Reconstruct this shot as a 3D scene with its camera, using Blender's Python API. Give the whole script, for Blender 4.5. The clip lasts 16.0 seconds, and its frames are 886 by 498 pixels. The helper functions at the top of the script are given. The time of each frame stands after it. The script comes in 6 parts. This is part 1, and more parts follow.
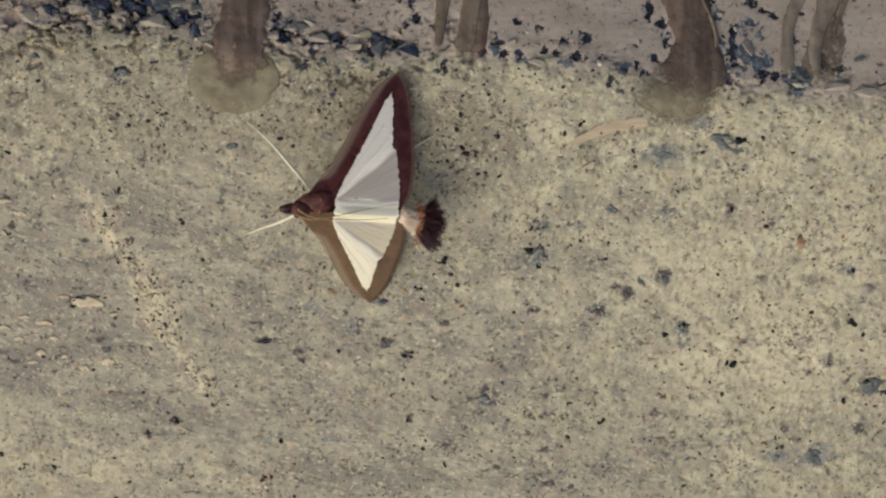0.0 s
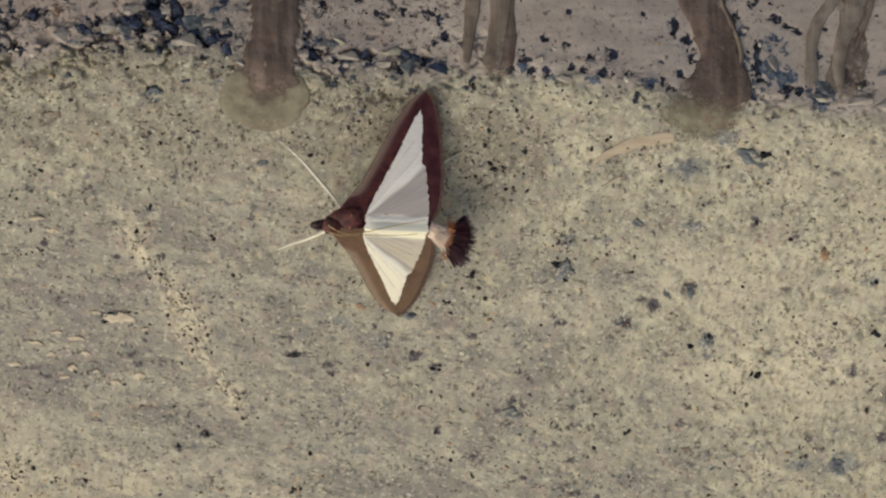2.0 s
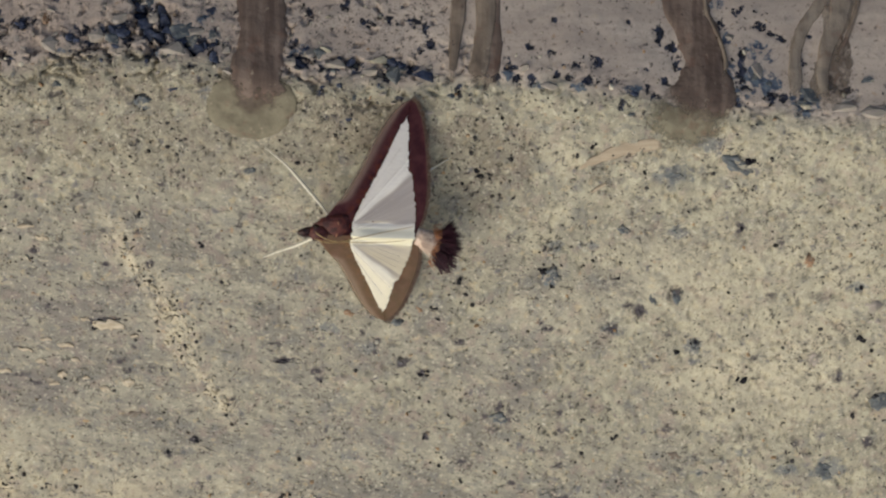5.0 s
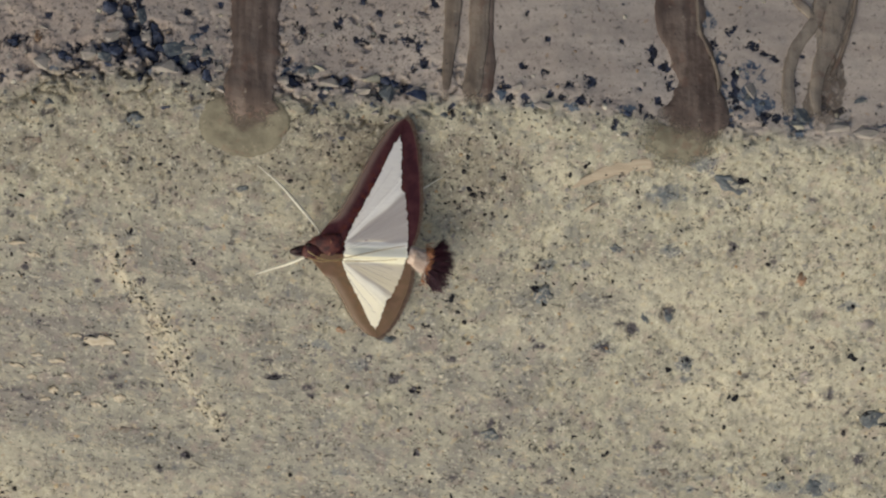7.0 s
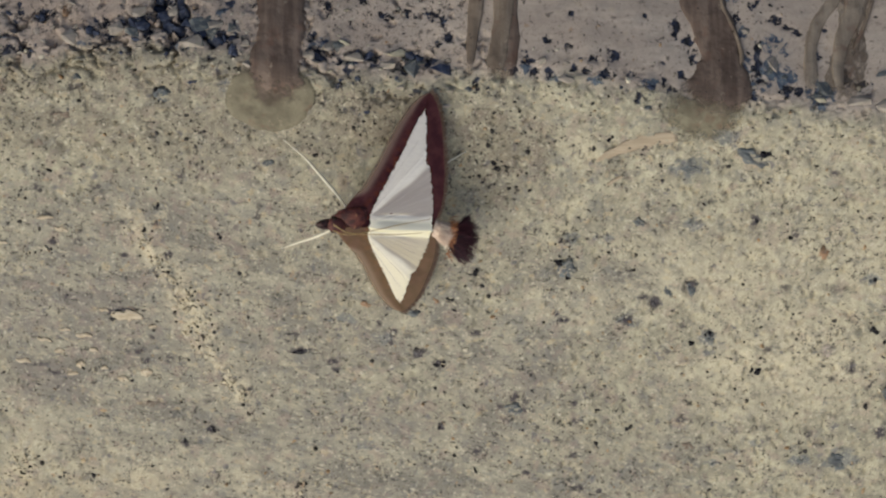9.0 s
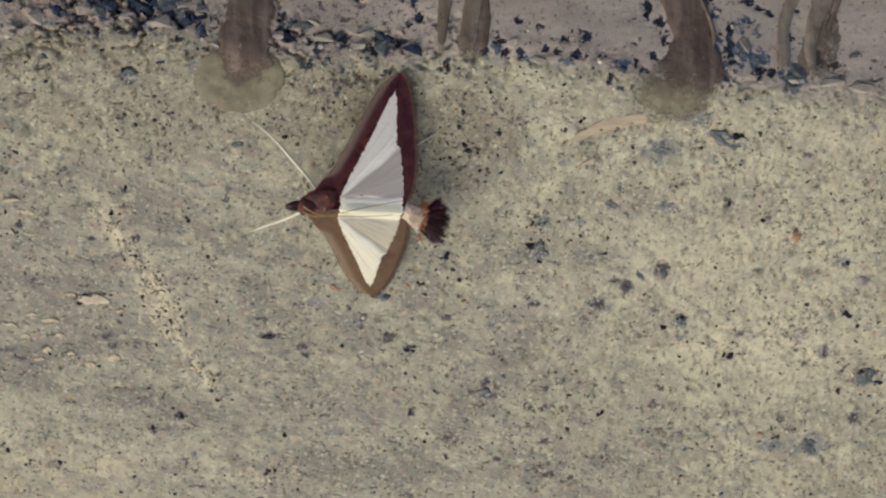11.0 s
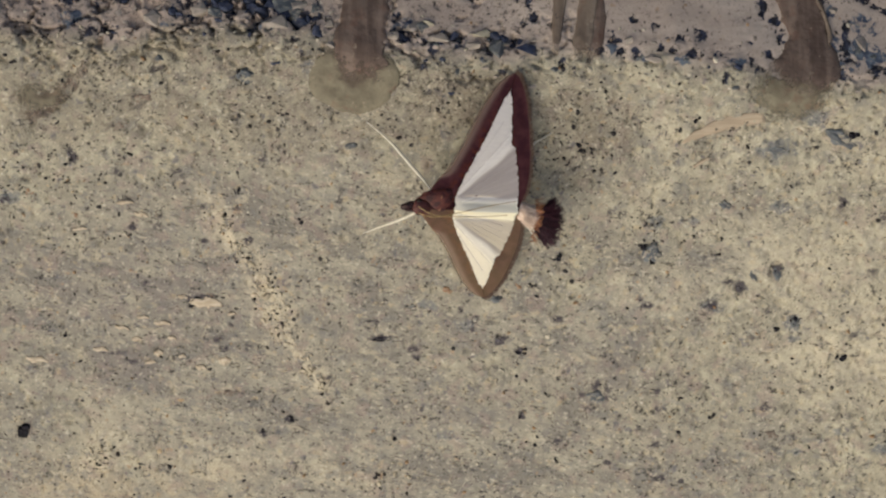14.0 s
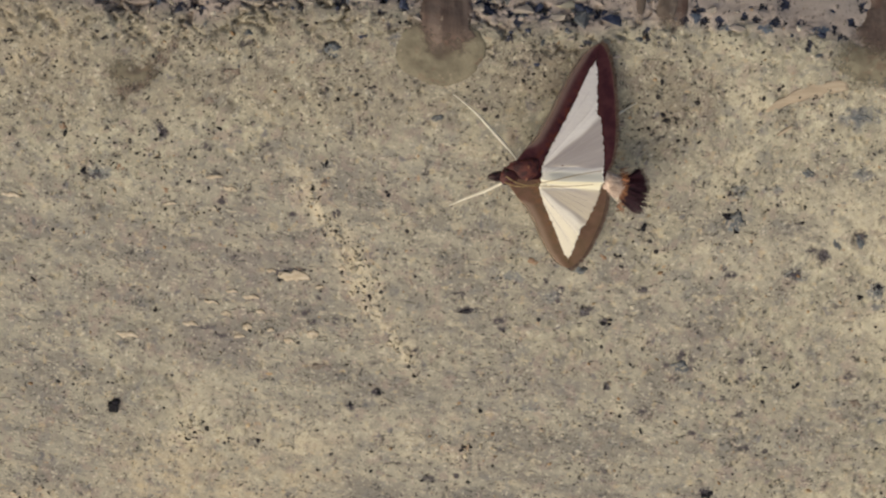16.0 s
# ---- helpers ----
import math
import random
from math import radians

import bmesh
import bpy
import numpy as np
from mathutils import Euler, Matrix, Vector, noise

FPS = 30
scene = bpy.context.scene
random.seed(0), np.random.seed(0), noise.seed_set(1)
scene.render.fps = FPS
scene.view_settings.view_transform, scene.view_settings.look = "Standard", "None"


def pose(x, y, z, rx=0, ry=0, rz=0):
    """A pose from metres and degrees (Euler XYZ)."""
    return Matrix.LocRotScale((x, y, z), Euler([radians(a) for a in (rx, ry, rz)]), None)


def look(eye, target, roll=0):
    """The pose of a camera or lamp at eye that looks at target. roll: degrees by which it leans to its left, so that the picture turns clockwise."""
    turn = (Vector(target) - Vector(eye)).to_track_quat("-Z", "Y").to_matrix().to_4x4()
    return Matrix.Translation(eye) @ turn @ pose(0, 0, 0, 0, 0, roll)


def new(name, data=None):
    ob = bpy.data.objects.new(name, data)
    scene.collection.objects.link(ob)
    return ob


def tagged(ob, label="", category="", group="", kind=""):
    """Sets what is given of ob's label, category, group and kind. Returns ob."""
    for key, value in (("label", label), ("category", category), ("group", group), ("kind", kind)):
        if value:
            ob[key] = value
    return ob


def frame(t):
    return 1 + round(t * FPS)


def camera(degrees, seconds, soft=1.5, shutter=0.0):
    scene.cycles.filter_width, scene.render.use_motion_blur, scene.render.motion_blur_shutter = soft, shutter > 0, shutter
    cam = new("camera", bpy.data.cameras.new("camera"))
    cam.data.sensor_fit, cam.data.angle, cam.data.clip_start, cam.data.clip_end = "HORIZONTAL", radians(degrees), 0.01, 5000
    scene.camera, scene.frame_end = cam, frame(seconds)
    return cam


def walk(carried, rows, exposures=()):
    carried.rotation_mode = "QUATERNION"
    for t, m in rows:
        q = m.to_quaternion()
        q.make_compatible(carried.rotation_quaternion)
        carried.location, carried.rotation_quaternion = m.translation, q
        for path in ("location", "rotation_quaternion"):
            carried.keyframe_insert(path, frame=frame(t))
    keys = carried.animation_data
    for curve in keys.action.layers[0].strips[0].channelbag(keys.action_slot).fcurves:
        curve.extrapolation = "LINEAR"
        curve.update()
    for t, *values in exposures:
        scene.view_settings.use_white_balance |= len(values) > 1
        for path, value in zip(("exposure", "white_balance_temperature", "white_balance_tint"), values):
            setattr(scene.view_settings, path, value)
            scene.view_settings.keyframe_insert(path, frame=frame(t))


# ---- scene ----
MM = 0.001

# camera: held by hand some 22 cm from the ledge, past its outer edge
cam = camera(22, 16.0, soft=2.25)
walk(cam, [
    (0, pose(0.00260, 0.10552, 0.19354, -29.593, 0.992, -0.039)),
    (0.5, pose(0.00196, 0.10574, 0.19370, -29.625, 0.915, -0.112)),
    (1, pose(0.00111, 0.10552, 0.19517, -29.428, 0.955, -0.247)),
    (1.5, pose(-0.00012, 0.10833, 0.19514, -29.556, 0.829, -0.100)),
    (2, pose(-0.00071, 0.10810, 0.19500, -29.628, 0.701, -0.253)),
    (2.5, pose(-0.00048, 0.10906, 0.19463, -29.722, 0.780, -0.337)),
    (3, pose(0.00093, 0.10772, 0.19460, -29.515, 0.762, -0.429)),
    (3.2, pose(0.00092, 0.10772, 0.19460, -29.556, 0.717, -0.388)),
    (5.3, pose(0.00094, 0.10924, 0.19588, -29.602, 0.731, -0.389)),
    (5.5, pose(0.00094, 0.10925, 0.19588, -29.735, 0.818, -0.400)),
    (6, pose(-0.00140, 0.11198, 0.19642, -29.590, 0.851, -0.478)),
    (6.5, pose(-0.00152, 0.11121, 0.19646, -29.878, 0.694, -0.288)),
    (7, pose(0.00000, 0.11204, 0.19405, -29.999, 0.455, 0.001)),
    (7.5, pose(0.00088, 0.10882, 0.19567, -29.750, 0.875, -0.313)),
    (8, pose(-0.00131, 0.10986, 0.19591, -29.427, 0.750, -0.344)),
    (8.5, pose(-0.00099, 0.11033, 0.19653, -29.727, 0.732, -0.156)),
    (8.7, pose(-0.00067, 0.11075, 0.19661, -30.052, 0.822, -0.324)),
    (10.8, pose(-0.00272, 0.10849, 0.19627, -29.819, -0.371, 0.193)),
    (11, pose(-0.00157, 0.10741, 0.19640, -29.765, -0.077, 0.136)),
    (11.5, pose(-0.00307, 0.10542, 0.19626, -30.038, -0.021, 0.376)),
    (12, pose(-0.00315, 0.10426, 0.19691, -29.681, 0.333, 0.169)),
    (12.5, pose(-0.00391, 0.10380, 0.19762, -29.648, 0.596, 0.086)),
    (13, pose(-0.00426, 0.10525, 0.19823, -29.033, 0.718, 0.051)),
    (13.5, pose(-0.00708, 0.10369, 0.19893, -28.812, 1.007, -0.315)),
    (14, pose(-0.00790, 0.10468, 0.19740, -29.006, 0.918, -0.600)),
    (14.5, pose(-0.00815, 0.10067, 0.19985, -29.060, 1.551, -1.327)),
    (15, pose(-0.01165, 0.10084, 0.20093, -28.589, 1.838, -1.450)),
    (15.5, pose(-0.01177, 0.09959, 0.20237, -28.499, 2.037, -1.496)),
    (16, pose(-0.01187, 0.10169, 0.20193, -28.527, 1.682, -1.600)),
], exposures=[
    (0.0, -0.07, 6450, 6), (3.0, -0.07, 6350, 7), (5.5, -0.07, 6250, 7), (8.5, -0.07, 6250, 6), (11.0, -0.07, 6150, 6),
    (12.5, -0.07, 6150, 7), (13.5, -0.07, 6400, 9), (14.5, -0.07, 6520, 10), (16.0, -0.07, 6660, 10)])

# sky and hazy sun
SUN_FROM = Vector((-0.46, -0.42, 0.78)).normalized()
world = bpy.data.worlds.new("sky")
scene.world = world
world.use_nodes = True
sky = world.node_tree.nodes.new("ShaderNodeTexSky")
sky.sky_type, sky.sun_disc = "NISHITA", False
sky.sun_elevation = math.asin(SUN_FROM.z)
sky.sun_rotation = math.atan2(SUN_FROM.x, SUN_FROM.y)
sky.air_density, sky.dust_density = 0.9, 3.0
back = world.node_tree.nodes["Background"]
back.inputs["Strength"].default_value = 0.11
world.node_tree.links.new(sky.outputs["Color"], back.inputs["Color"])
sun_data = bpy.data.lights.new("sun", "SUN")
sun_data.energy, sun_data.angle, sun_data.color = 2.95, radians(86), (1.0, 0.885, 0.66)
sun = new("sun", sun_data)
sun.matrix_world = look(SUN_FROM * 3, (0, 0, 0))


# ---- materials ----
class Mat:
    """A small node-material writer."""

    def __init__(self, name):
        self.m = bpy.data.materials.new(name)
        self.m.use_nodes = True
        self.t = self.m.node_tree
        self.b = self.t.nodes["Principled BSDF"]
        self.out = self.t.nodes["Material Output"]
        co = self.t.nodes.new("ShaderNodeTexCoord")
        self.co = self.op("SCALE", co.outputs["Object"], scale=1000.0)

    def put(self, socket, value):
        if isinstance(value, bpy.types.NodeSocket):
            self.t.links.new(value, socket)
        elif isinstance(value, (tuple, list)) and socket.type == "RGBA":
            socket.default_value = (*value[:3], 1)
        else:
            socket.default_value = value

    def op(self, kind, a, b=None, scale=None):
        n = self.t.nodes.new("ShaderNodeVectorMath")
        n.operation = kind
        self.put(n.inputs[0], a)
        if b is not None:
            self.put(n.inputs[1], b)
        if scale is not None:
            n.inputs["Scale"].default_value = scale
        return n.outputs[0]

    def calc(self, kind, a, b=0.0):
        n = self.t.nodes.new("ShaderNodeMath")
        n.operation = kind
        self.put(n.inputs[0], a)
        self.put(n.inputs[1], b)
        return n.outputs[0]

    def noise(self, scale, detail=3.0, rough=0.55, stretch=None, off=0.0, turn=0.0):
        n = self.t.nodes.new("ShaderNodeTexNoise")
        v = self.co
        if turn:
            r = self.t.nodes.new("ShaderNodeVectorRotate")
            r.inputs["Angle"].default_value = radians(turn)
            self.put(r.inputs["Vector"], v)
            v = r.outputs[0]
        v = self.op("MULTIPLY", v, stretch) if stretch else v
        v = self.op("ADD", v, (off, off * 0.7, off * 1.3))
        self.put(n.inputs["Vector"], v)
        n.inputs["Scale"].default_value, n.inputs["Detail"].default_value = scale, detail
        n.inputs["Roughness"].default_value = rough
        return n.outputs["Fac"]

    def cells(self, scale, warp=0.35, off=0.0):
        """Distance to the nearest seed and that seed's random value."""
        wob = self.t.nodes.new("ShaderNodeTexNoise")
        self.put(wob.inputs["Vector"], self.co)
        wob.inputs["Scale"].default_value = scale * 1.7
        v = self.op("ADD", self.op("ADD", self.co, (off, off, 0.0)), self.op("SCALE", wob.outputs["Color"], scale=warp / scale))
        n = self.t.nodes.new("ShaderNodeTexVoronoi")
        self.put(n.inputs["Vector"], v)
        n.inputs["Scale"].default_value = scale
        sep = self.t.nodes.new("ShaderNodeSeparateColor")
        self.put(sep.inputs[0], n.outputs["Color"])
        return n.outputs["Distance"], sep.outputs

    def ramp(self, fac, lo, hi, a=0.0, b=1.0):
        n = self.t.nodes.new("ShaderNodeMapRange")
        n.interpolation_type = "SMOOTHSTEP"
        self.put(n.inputs[0], fac)
        for i, v in enumerate((lo, hi, a, b)):
            self.put(n.inputs[1 + i], v)
        return n.outputs[0]

    def mix(self, fac, a, b, blend="MIX"):
        n = self.t.nodes.new("ShaderNodeMix")
        n.data_type, n.blend_type = "RGBA", blend
        self.put(n.inputs[0], fac)
        self.put(n.inputs[6], a)
        self.put(n.inputs[7], b)
        return n.outputs[2]

    def attr(self, name):
        n = self.t.nodes.new("ShaderNodeAttribute")
        n.attribute_name = name
        return n.outputs["Fac"]

    def bump(self, height, strength, mm):
        n = self.t.nodes.new("ShaderNodeBump")
        n.inputs["Strength"].default_value, n.inputs["Distance"].default_value = strength, mm * MM
        self.put(n.inputs["Height"], height)
        self.put(self.b.inputs["Normal"], n.outputs[0])

    def skin(self, colour, rough=0.8, spec=0.3):
        self.put(self.b.inputs["Base Color"], colour)
        self.put(self.b.inputs["Roughness"], rough)
        self.put(self.b.inputs["Specular IOR Level"], spec)
        return self

    def thin(self, colour, share):
        """Lets light through a thin sheet."""
        tr = self.t.nodes.new("ShaderNodeBsdfTranslucent")
        self.put(tr.inputs["Color"], colour)
        mx = self.t.nodes.new("ShaderNodeMixShader")
        mx.inputs[0].default_value = share
        self.t.links.new(self.b.outputs[0], mx.inputs[1])
        self.t.links.new(tr.outputs[0], mx.inputs[2])
        self.t.links.new(mx.outputs[0], self.out.inputs["Surface"])
        return self


def concrete_material():
    k = Mat("weathered_concrete")
    dust, film, crumb = k.attr("dust"), k.attr("film"), k.attr("crumb")

    def ragged(name, scale, amount, off, lo, hi):
        """A stored mask with a frayed outline."""
        a = k.attr(name)
        fray = k.calc("MULTIPLY", k.calc("SUBTRACT", k.noise(scale, 4, 0.65, off=off), 0.5), amount)
        return k.calc("MULTIPLY", k.ramp(k.calc("ADD", a, fray), lo, hi), k.ramp(a, 0.02, 0.15))

    # sandy skin: cream mortar with olive-grey blotches
    sand = k.mix(k.ramp(k.noise(0.22, 4, 0.6), 0.40, 0.60), (0.263, 0.244, 0.187), (0.384, 0.348, 0.256))
    sand = k.mix(k.ramp(k.noise(0.55, 4, 0.62, off=9), 0.45, 0.64, 0.0, 0.6), sand, (0.485, 0.448, 0.330))
    sand = k.mix(k.ramp(k.noise(0.65, 4, 0.62, off=31), 0.54, 0.66, 0.0, 0.6), sand, (0.200, 0.187, 0.158))
    sand = k.mix(k.ramp(k.noise(0.33, 5, 0.65, off=191), 0.56, 0.70, 0.0, 0.5), sand, (0.178, 0.160, 0.142))
    # smooth grey cement skin with trowel streaks
    paste = k.mix(k.ramp(k.noise(0.28, 4, 0.6, stretch=(0.5, 1.0, 1.0), off=17, turn=17), 0.38, 0.62), (0.208, 0.193, 0.164), (0.342, 0.316, 0.246))
    paste = k.mix(k.ramp(k.noise(0.9, 4, 0.6, stretch=(0.6, 1.0, 1.0), off=23, turn=17), 0.54, 0.66, 0.0, 0.55), paste, (0.132, 0.118, 0.112))
    paste = k.mix(k.ramp(k.noise(0.65, 4, 0.62, stretch=(0.6, 1.0, 1.0), off=57, turn=17), 0.55, 0.66, 0.0, 0.8), paste, (0.415, 0.368, 0.272))
    # short dark drag marks of the trowel, and pale ones
    paste = k.mix(k.ramp(k.noise(2.4, 3, 0.6, stretch=(0.28, 1.0, 1.0), off=131, turn=17), 0.61, 0.68, 0.0, 0.8), paste, (0.075, 0.066, 0.056))
    paste = k.mix(k.ramp(k.noise(2.0, 3, 0.6, stretch=(0.3, 1.0, 1.0), off=137, turn=17), 0.63, 0.70, 0.0, 0.7), paste, (0.50, 0.44, 0.33))
    face = k.mix(k.ramp(k.noise(0.4, 4, 0.55, stretch=(0.3, 1.2, 1.2), off=5), 0.36, 0.66), (0.435, 0.356, 0.298), (0.52, 0.432, 0.362))
    face = k.mix(k.ramp(k.noise(1.3, 3, 0.5, stretch=(0.2, 1.8, 1.8), off=71), 0.52, 0.72, 0.0, 0.3), face, (0.34, 0.285, 0.242))
    # the outer face is dirtier where it crumbles most
    sep = k.t.nodes.new("ShaderNodeSeparateXYZ")
    k.put(sep.inputs[0], k.co)
    dirt = k.calc("MULTIPLY", k.ramp(sep.outputs[0], 6.0, -30.0), k.ramp(k.noise(0.35, 4, 0.65, off=291), 0.36, 0.58, 0.15, 0.46))
    face = k.mix(dirt, face, (0.275, 0.212, 0.182))
    c = k.mix(film, sand, paste)
    c = k.mix(k.calc("MULTIPLY", crumb, k.ramp(k.noise(0.9, 3, off=83), 0.38, 0.52, 0.0, 0.95)), c, (0.545, 0.475, 0.345))
    c = k.mix(k.calc("MULTIPLY", k.attr("tan"), k.ramp(k.noise(0.4, 4, 0.6, off=171), 0.36, 0.62, 0.0, 0.8)), c, (0.475, 0.40, 0.275))
    c = k.mix(dust, face, c)
    hue = k.ramp(dust, 0.0, 1.0, 0.15, 0.5)
    c = k.mix(k.calc("MULTIPLY", hue, k.ramp(k.noise(0.7, 3, 0.6, off=91), 0.54, 0.63)), c, (0.200, 0.196, 0.184))
    c = k.mix(k.calc("MULTIPLY", hue, k.ramp(k.noise(0.6, 3, 0.6, off=97), 0.55, 0.64)), c, (0.30, 0.235, 0.20))
    c = k.mix(k.calc("MULTIPLY", hue, k.ramp(k.noise(0.8, 3, 0.6, off=151), 0.60, 0.68)), c, (0.47, 0.375, 0.23))
    c = k.mix(k.calc("MULTIPLY", dust, k.ramp(k.noise(0.5, 5, 0.7, off=181), 0.52, 0.66, 0.0, 0.4)), c, (0.230, 0.200, 0.170))
    c = k.mix(k.calc("MULTIPLY", k.attr("pale"), k.ramp(k.noise(0.8, 4, 0.6, off=251), 0.36, 0.60, 0.25, 0.95)), c, (0.56, 0.50, 0.365))
    c = k.mix(k.calc("MULTIPLY", ragged("blue", 1.2, 3.0, 257, 0.02, 0.60), 0.7), c, (0.138, 0.150, 0.162))
    c = k.mix(k.calc("MULTIPLY", ragged("smudge", 1.7, 3.6, 263, 0.16, 0.50), k.ramp(k.attr("smudge"), 0.15, 0.80, 0.35, 0.95)), c, (0.048, 0.041, 0.052))
    c = k.mix(ragged("navy", 1.3, 4.0, 281, 0.15, 0.60), c, k.mix(k.ramp(k.noise(1.4, 3, off=283), 0.38, 0.62), (0.050, 0.066, 0.105), (0.125, 0.150, 0.185)))
    # pits and dark stones: navy-black paints in the shade of the hollows
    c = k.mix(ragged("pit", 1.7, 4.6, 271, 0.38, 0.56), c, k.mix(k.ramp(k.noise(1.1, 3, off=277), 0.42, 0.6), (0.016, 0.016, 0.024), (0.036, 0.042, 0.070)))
    # purple-grey grime in the trowelled skin
    c = k.mix(k.calc("MULTIPLY", k.attr("grime"), k.ramp(k.noise(0.6, 5, 0.65, stretch=(0.5, 1.0, 1.0), off=341, turn=17), 0.40, 0.58, 0.0, 0.75)), c, (0.195, 0.170, 0.158))
    # skin worn to darker ground; round the wing it also paints in the moth's shadow
    c = k.mix(k.calc("MULTIPLY", k.calc("MULTIPLY", k.attr("grit_and_shade"), dust), k.ramp(k.noise(0.5, 4, 0.65, off=331), 0.38, 0.56, 0.2, 0.8)), c, (0.195, 0.166, 0.128))
    # sand grains in the paste: dark, pale and rust-coloured, in clumps
    clump = k.calc("MAXIMUM", k.calc("MULTIPLY", k.ramp(k.noise(0.30, 4, 0.7, off=61), 0.46, 0.66), dust), k.calc("MULTIPLY", k.attr("grit_and_shade"), k.ramp(k.noise(0.6, 4, 0.7, off=317), 0.36, 0.52)))
    quiet = k.calc("MULTIPLY", k.ramp(film, 0.0, 1.0, 0.82, 0.8), k.ramp(dust, 0.0, 1.0, 0.8, 1.0))
    d, rnd = k.cells(1.7, 1.9)
    speck = k.calc("MULTIPLY", k.ramp(k.noise(2.0, 5, 0.72, off=301), k.ramp(clump, 0.0, 1.0, 0.598, 0.558), k.ramp(clump, 0.0, 1.0, 0.616, 0.576)), 0.95)
    c = k.mix(k.calc("MULTIPLY", speck, quiet), c, (0.014, 0.012, 0.016))
    tiny = k.calc("MULTIPLY", k.ramp(k.noise(4.2, 4, 0.7, off=307), k.ramp(clump, 0.0, 1.0, 0.625, 0.582), k.ramp(clump, 0.0, 1.0, 0.645, 0.602)), 0.9)
    c = k.mix(k.calc("MULTIPLY", k.calc("MULTIPLY", tiny, 0.8), quiet), c, (0.030, 0.026, 0.028))
    fleck = k.calc("MULTIPLY", k.ramp(k.noise(2.4, 5, 0.7, off=311), 0.595, 0.625, 0.0, 0.55), dust)
    c = k.mix(fleck, c, (0.60, 0.545, 0.43))
    pale = k.calc("MULTIPLY", k.ramp(d, 0.18, 0.36, 0.7, 0.0), k.ramp(rnd[1], 0.82, 0.86))
    c = k.mix(k.calc("MULTIPLY", pale, dust), c, (0.54, 0.49, 0.385))
    d2, rnd2 = k.cells(0.8, 1.5, off=41)
    rust = k.calc("MULTIPLY", k.ramp(d2, 0.06, 0.3, 0.7, 0.0), k.ramp(rnd2[2], 0.90, 0.95))
    c = k.mix(rust, c, (0.38, 0.25, 0.15))
    slate = k.calc("MULTIPLY", k.ramp(d2, 0.10, 0.36, 0.8, 0.0), k.ramp(rnd2[0], 0.82, 0.88))
    c = k.mix(k.calc("MULTIPLY", slate, dust), c, (0.130, 0.124, 0.136))
    fine = k.noise(4.0, 2, 0.6)
    c = k.mix(k.ramp(fine, 0.30, 0.55, 0.10, 0.0), c, (0.12, 0.112, 0.092))
    lines = k.calc("MULTIPLY", k.noise(2.2, 3, stretch=(0.07, 1.0, 1.0), off=7), k.ramp(dust, 0.0, 1.0, 0.18, 0.0))
    grain = k.calc("ADD", k.calc("MULTIPLY", fine, 0.5), k.calc("MULTIPLY", k.noise(1.6, 4, 0.6), 1.5))
    k.bump(k.calc("ADD", k.calc("MULTIPLY", grain, k.ramp(dust, 0.0, 1.0, 0.16, 1.0)), lines), 0.45, 0.15)
    return k.skin(c, 0.9, 0.2).m


def stone_material(name, a, b, rough=0.6, scale=2.0, coat=0.7):
    k = Mat(name)
    info = k.t.nodes.new("ShaderNodeObjectInfo")
    c = k.mix(k.ramp(k.noise(scale, 4), 0.35, 0.68), a, b)
    c = k.mix(k.ramp(k.noise(3.0, 3, 0.6, off=4), 0.50, 0.64, 0.0, coat), c, (0.31, 0.285, 0.225))
    c = k.mix(k.calc("MULTIPLY", info.outputs["Random"], 0.3 * coat), c, (0.16, 0.155, 0.14))
    k.bump(k.noise(3.5, 4), 0.6, 0.15)
    return k.skin(c, rough, 0.35 if coat > 0.3 else 0.08).m


def grain_material(name, a, b):
    k = Mat(name)
    geo = k.t.nodes.new("ShaderNodeNewGeometry")
    c = k.mix(geo.outputs["Random Per Island"], a, b)
    c = k.mix(k.ramp(k.noise(6.0, 2), 0.5, 0.7, 0.0, 0.22), c, (0.3, 0.27, 0.21))
    return k.skin(c, 0.8, 0.08).m


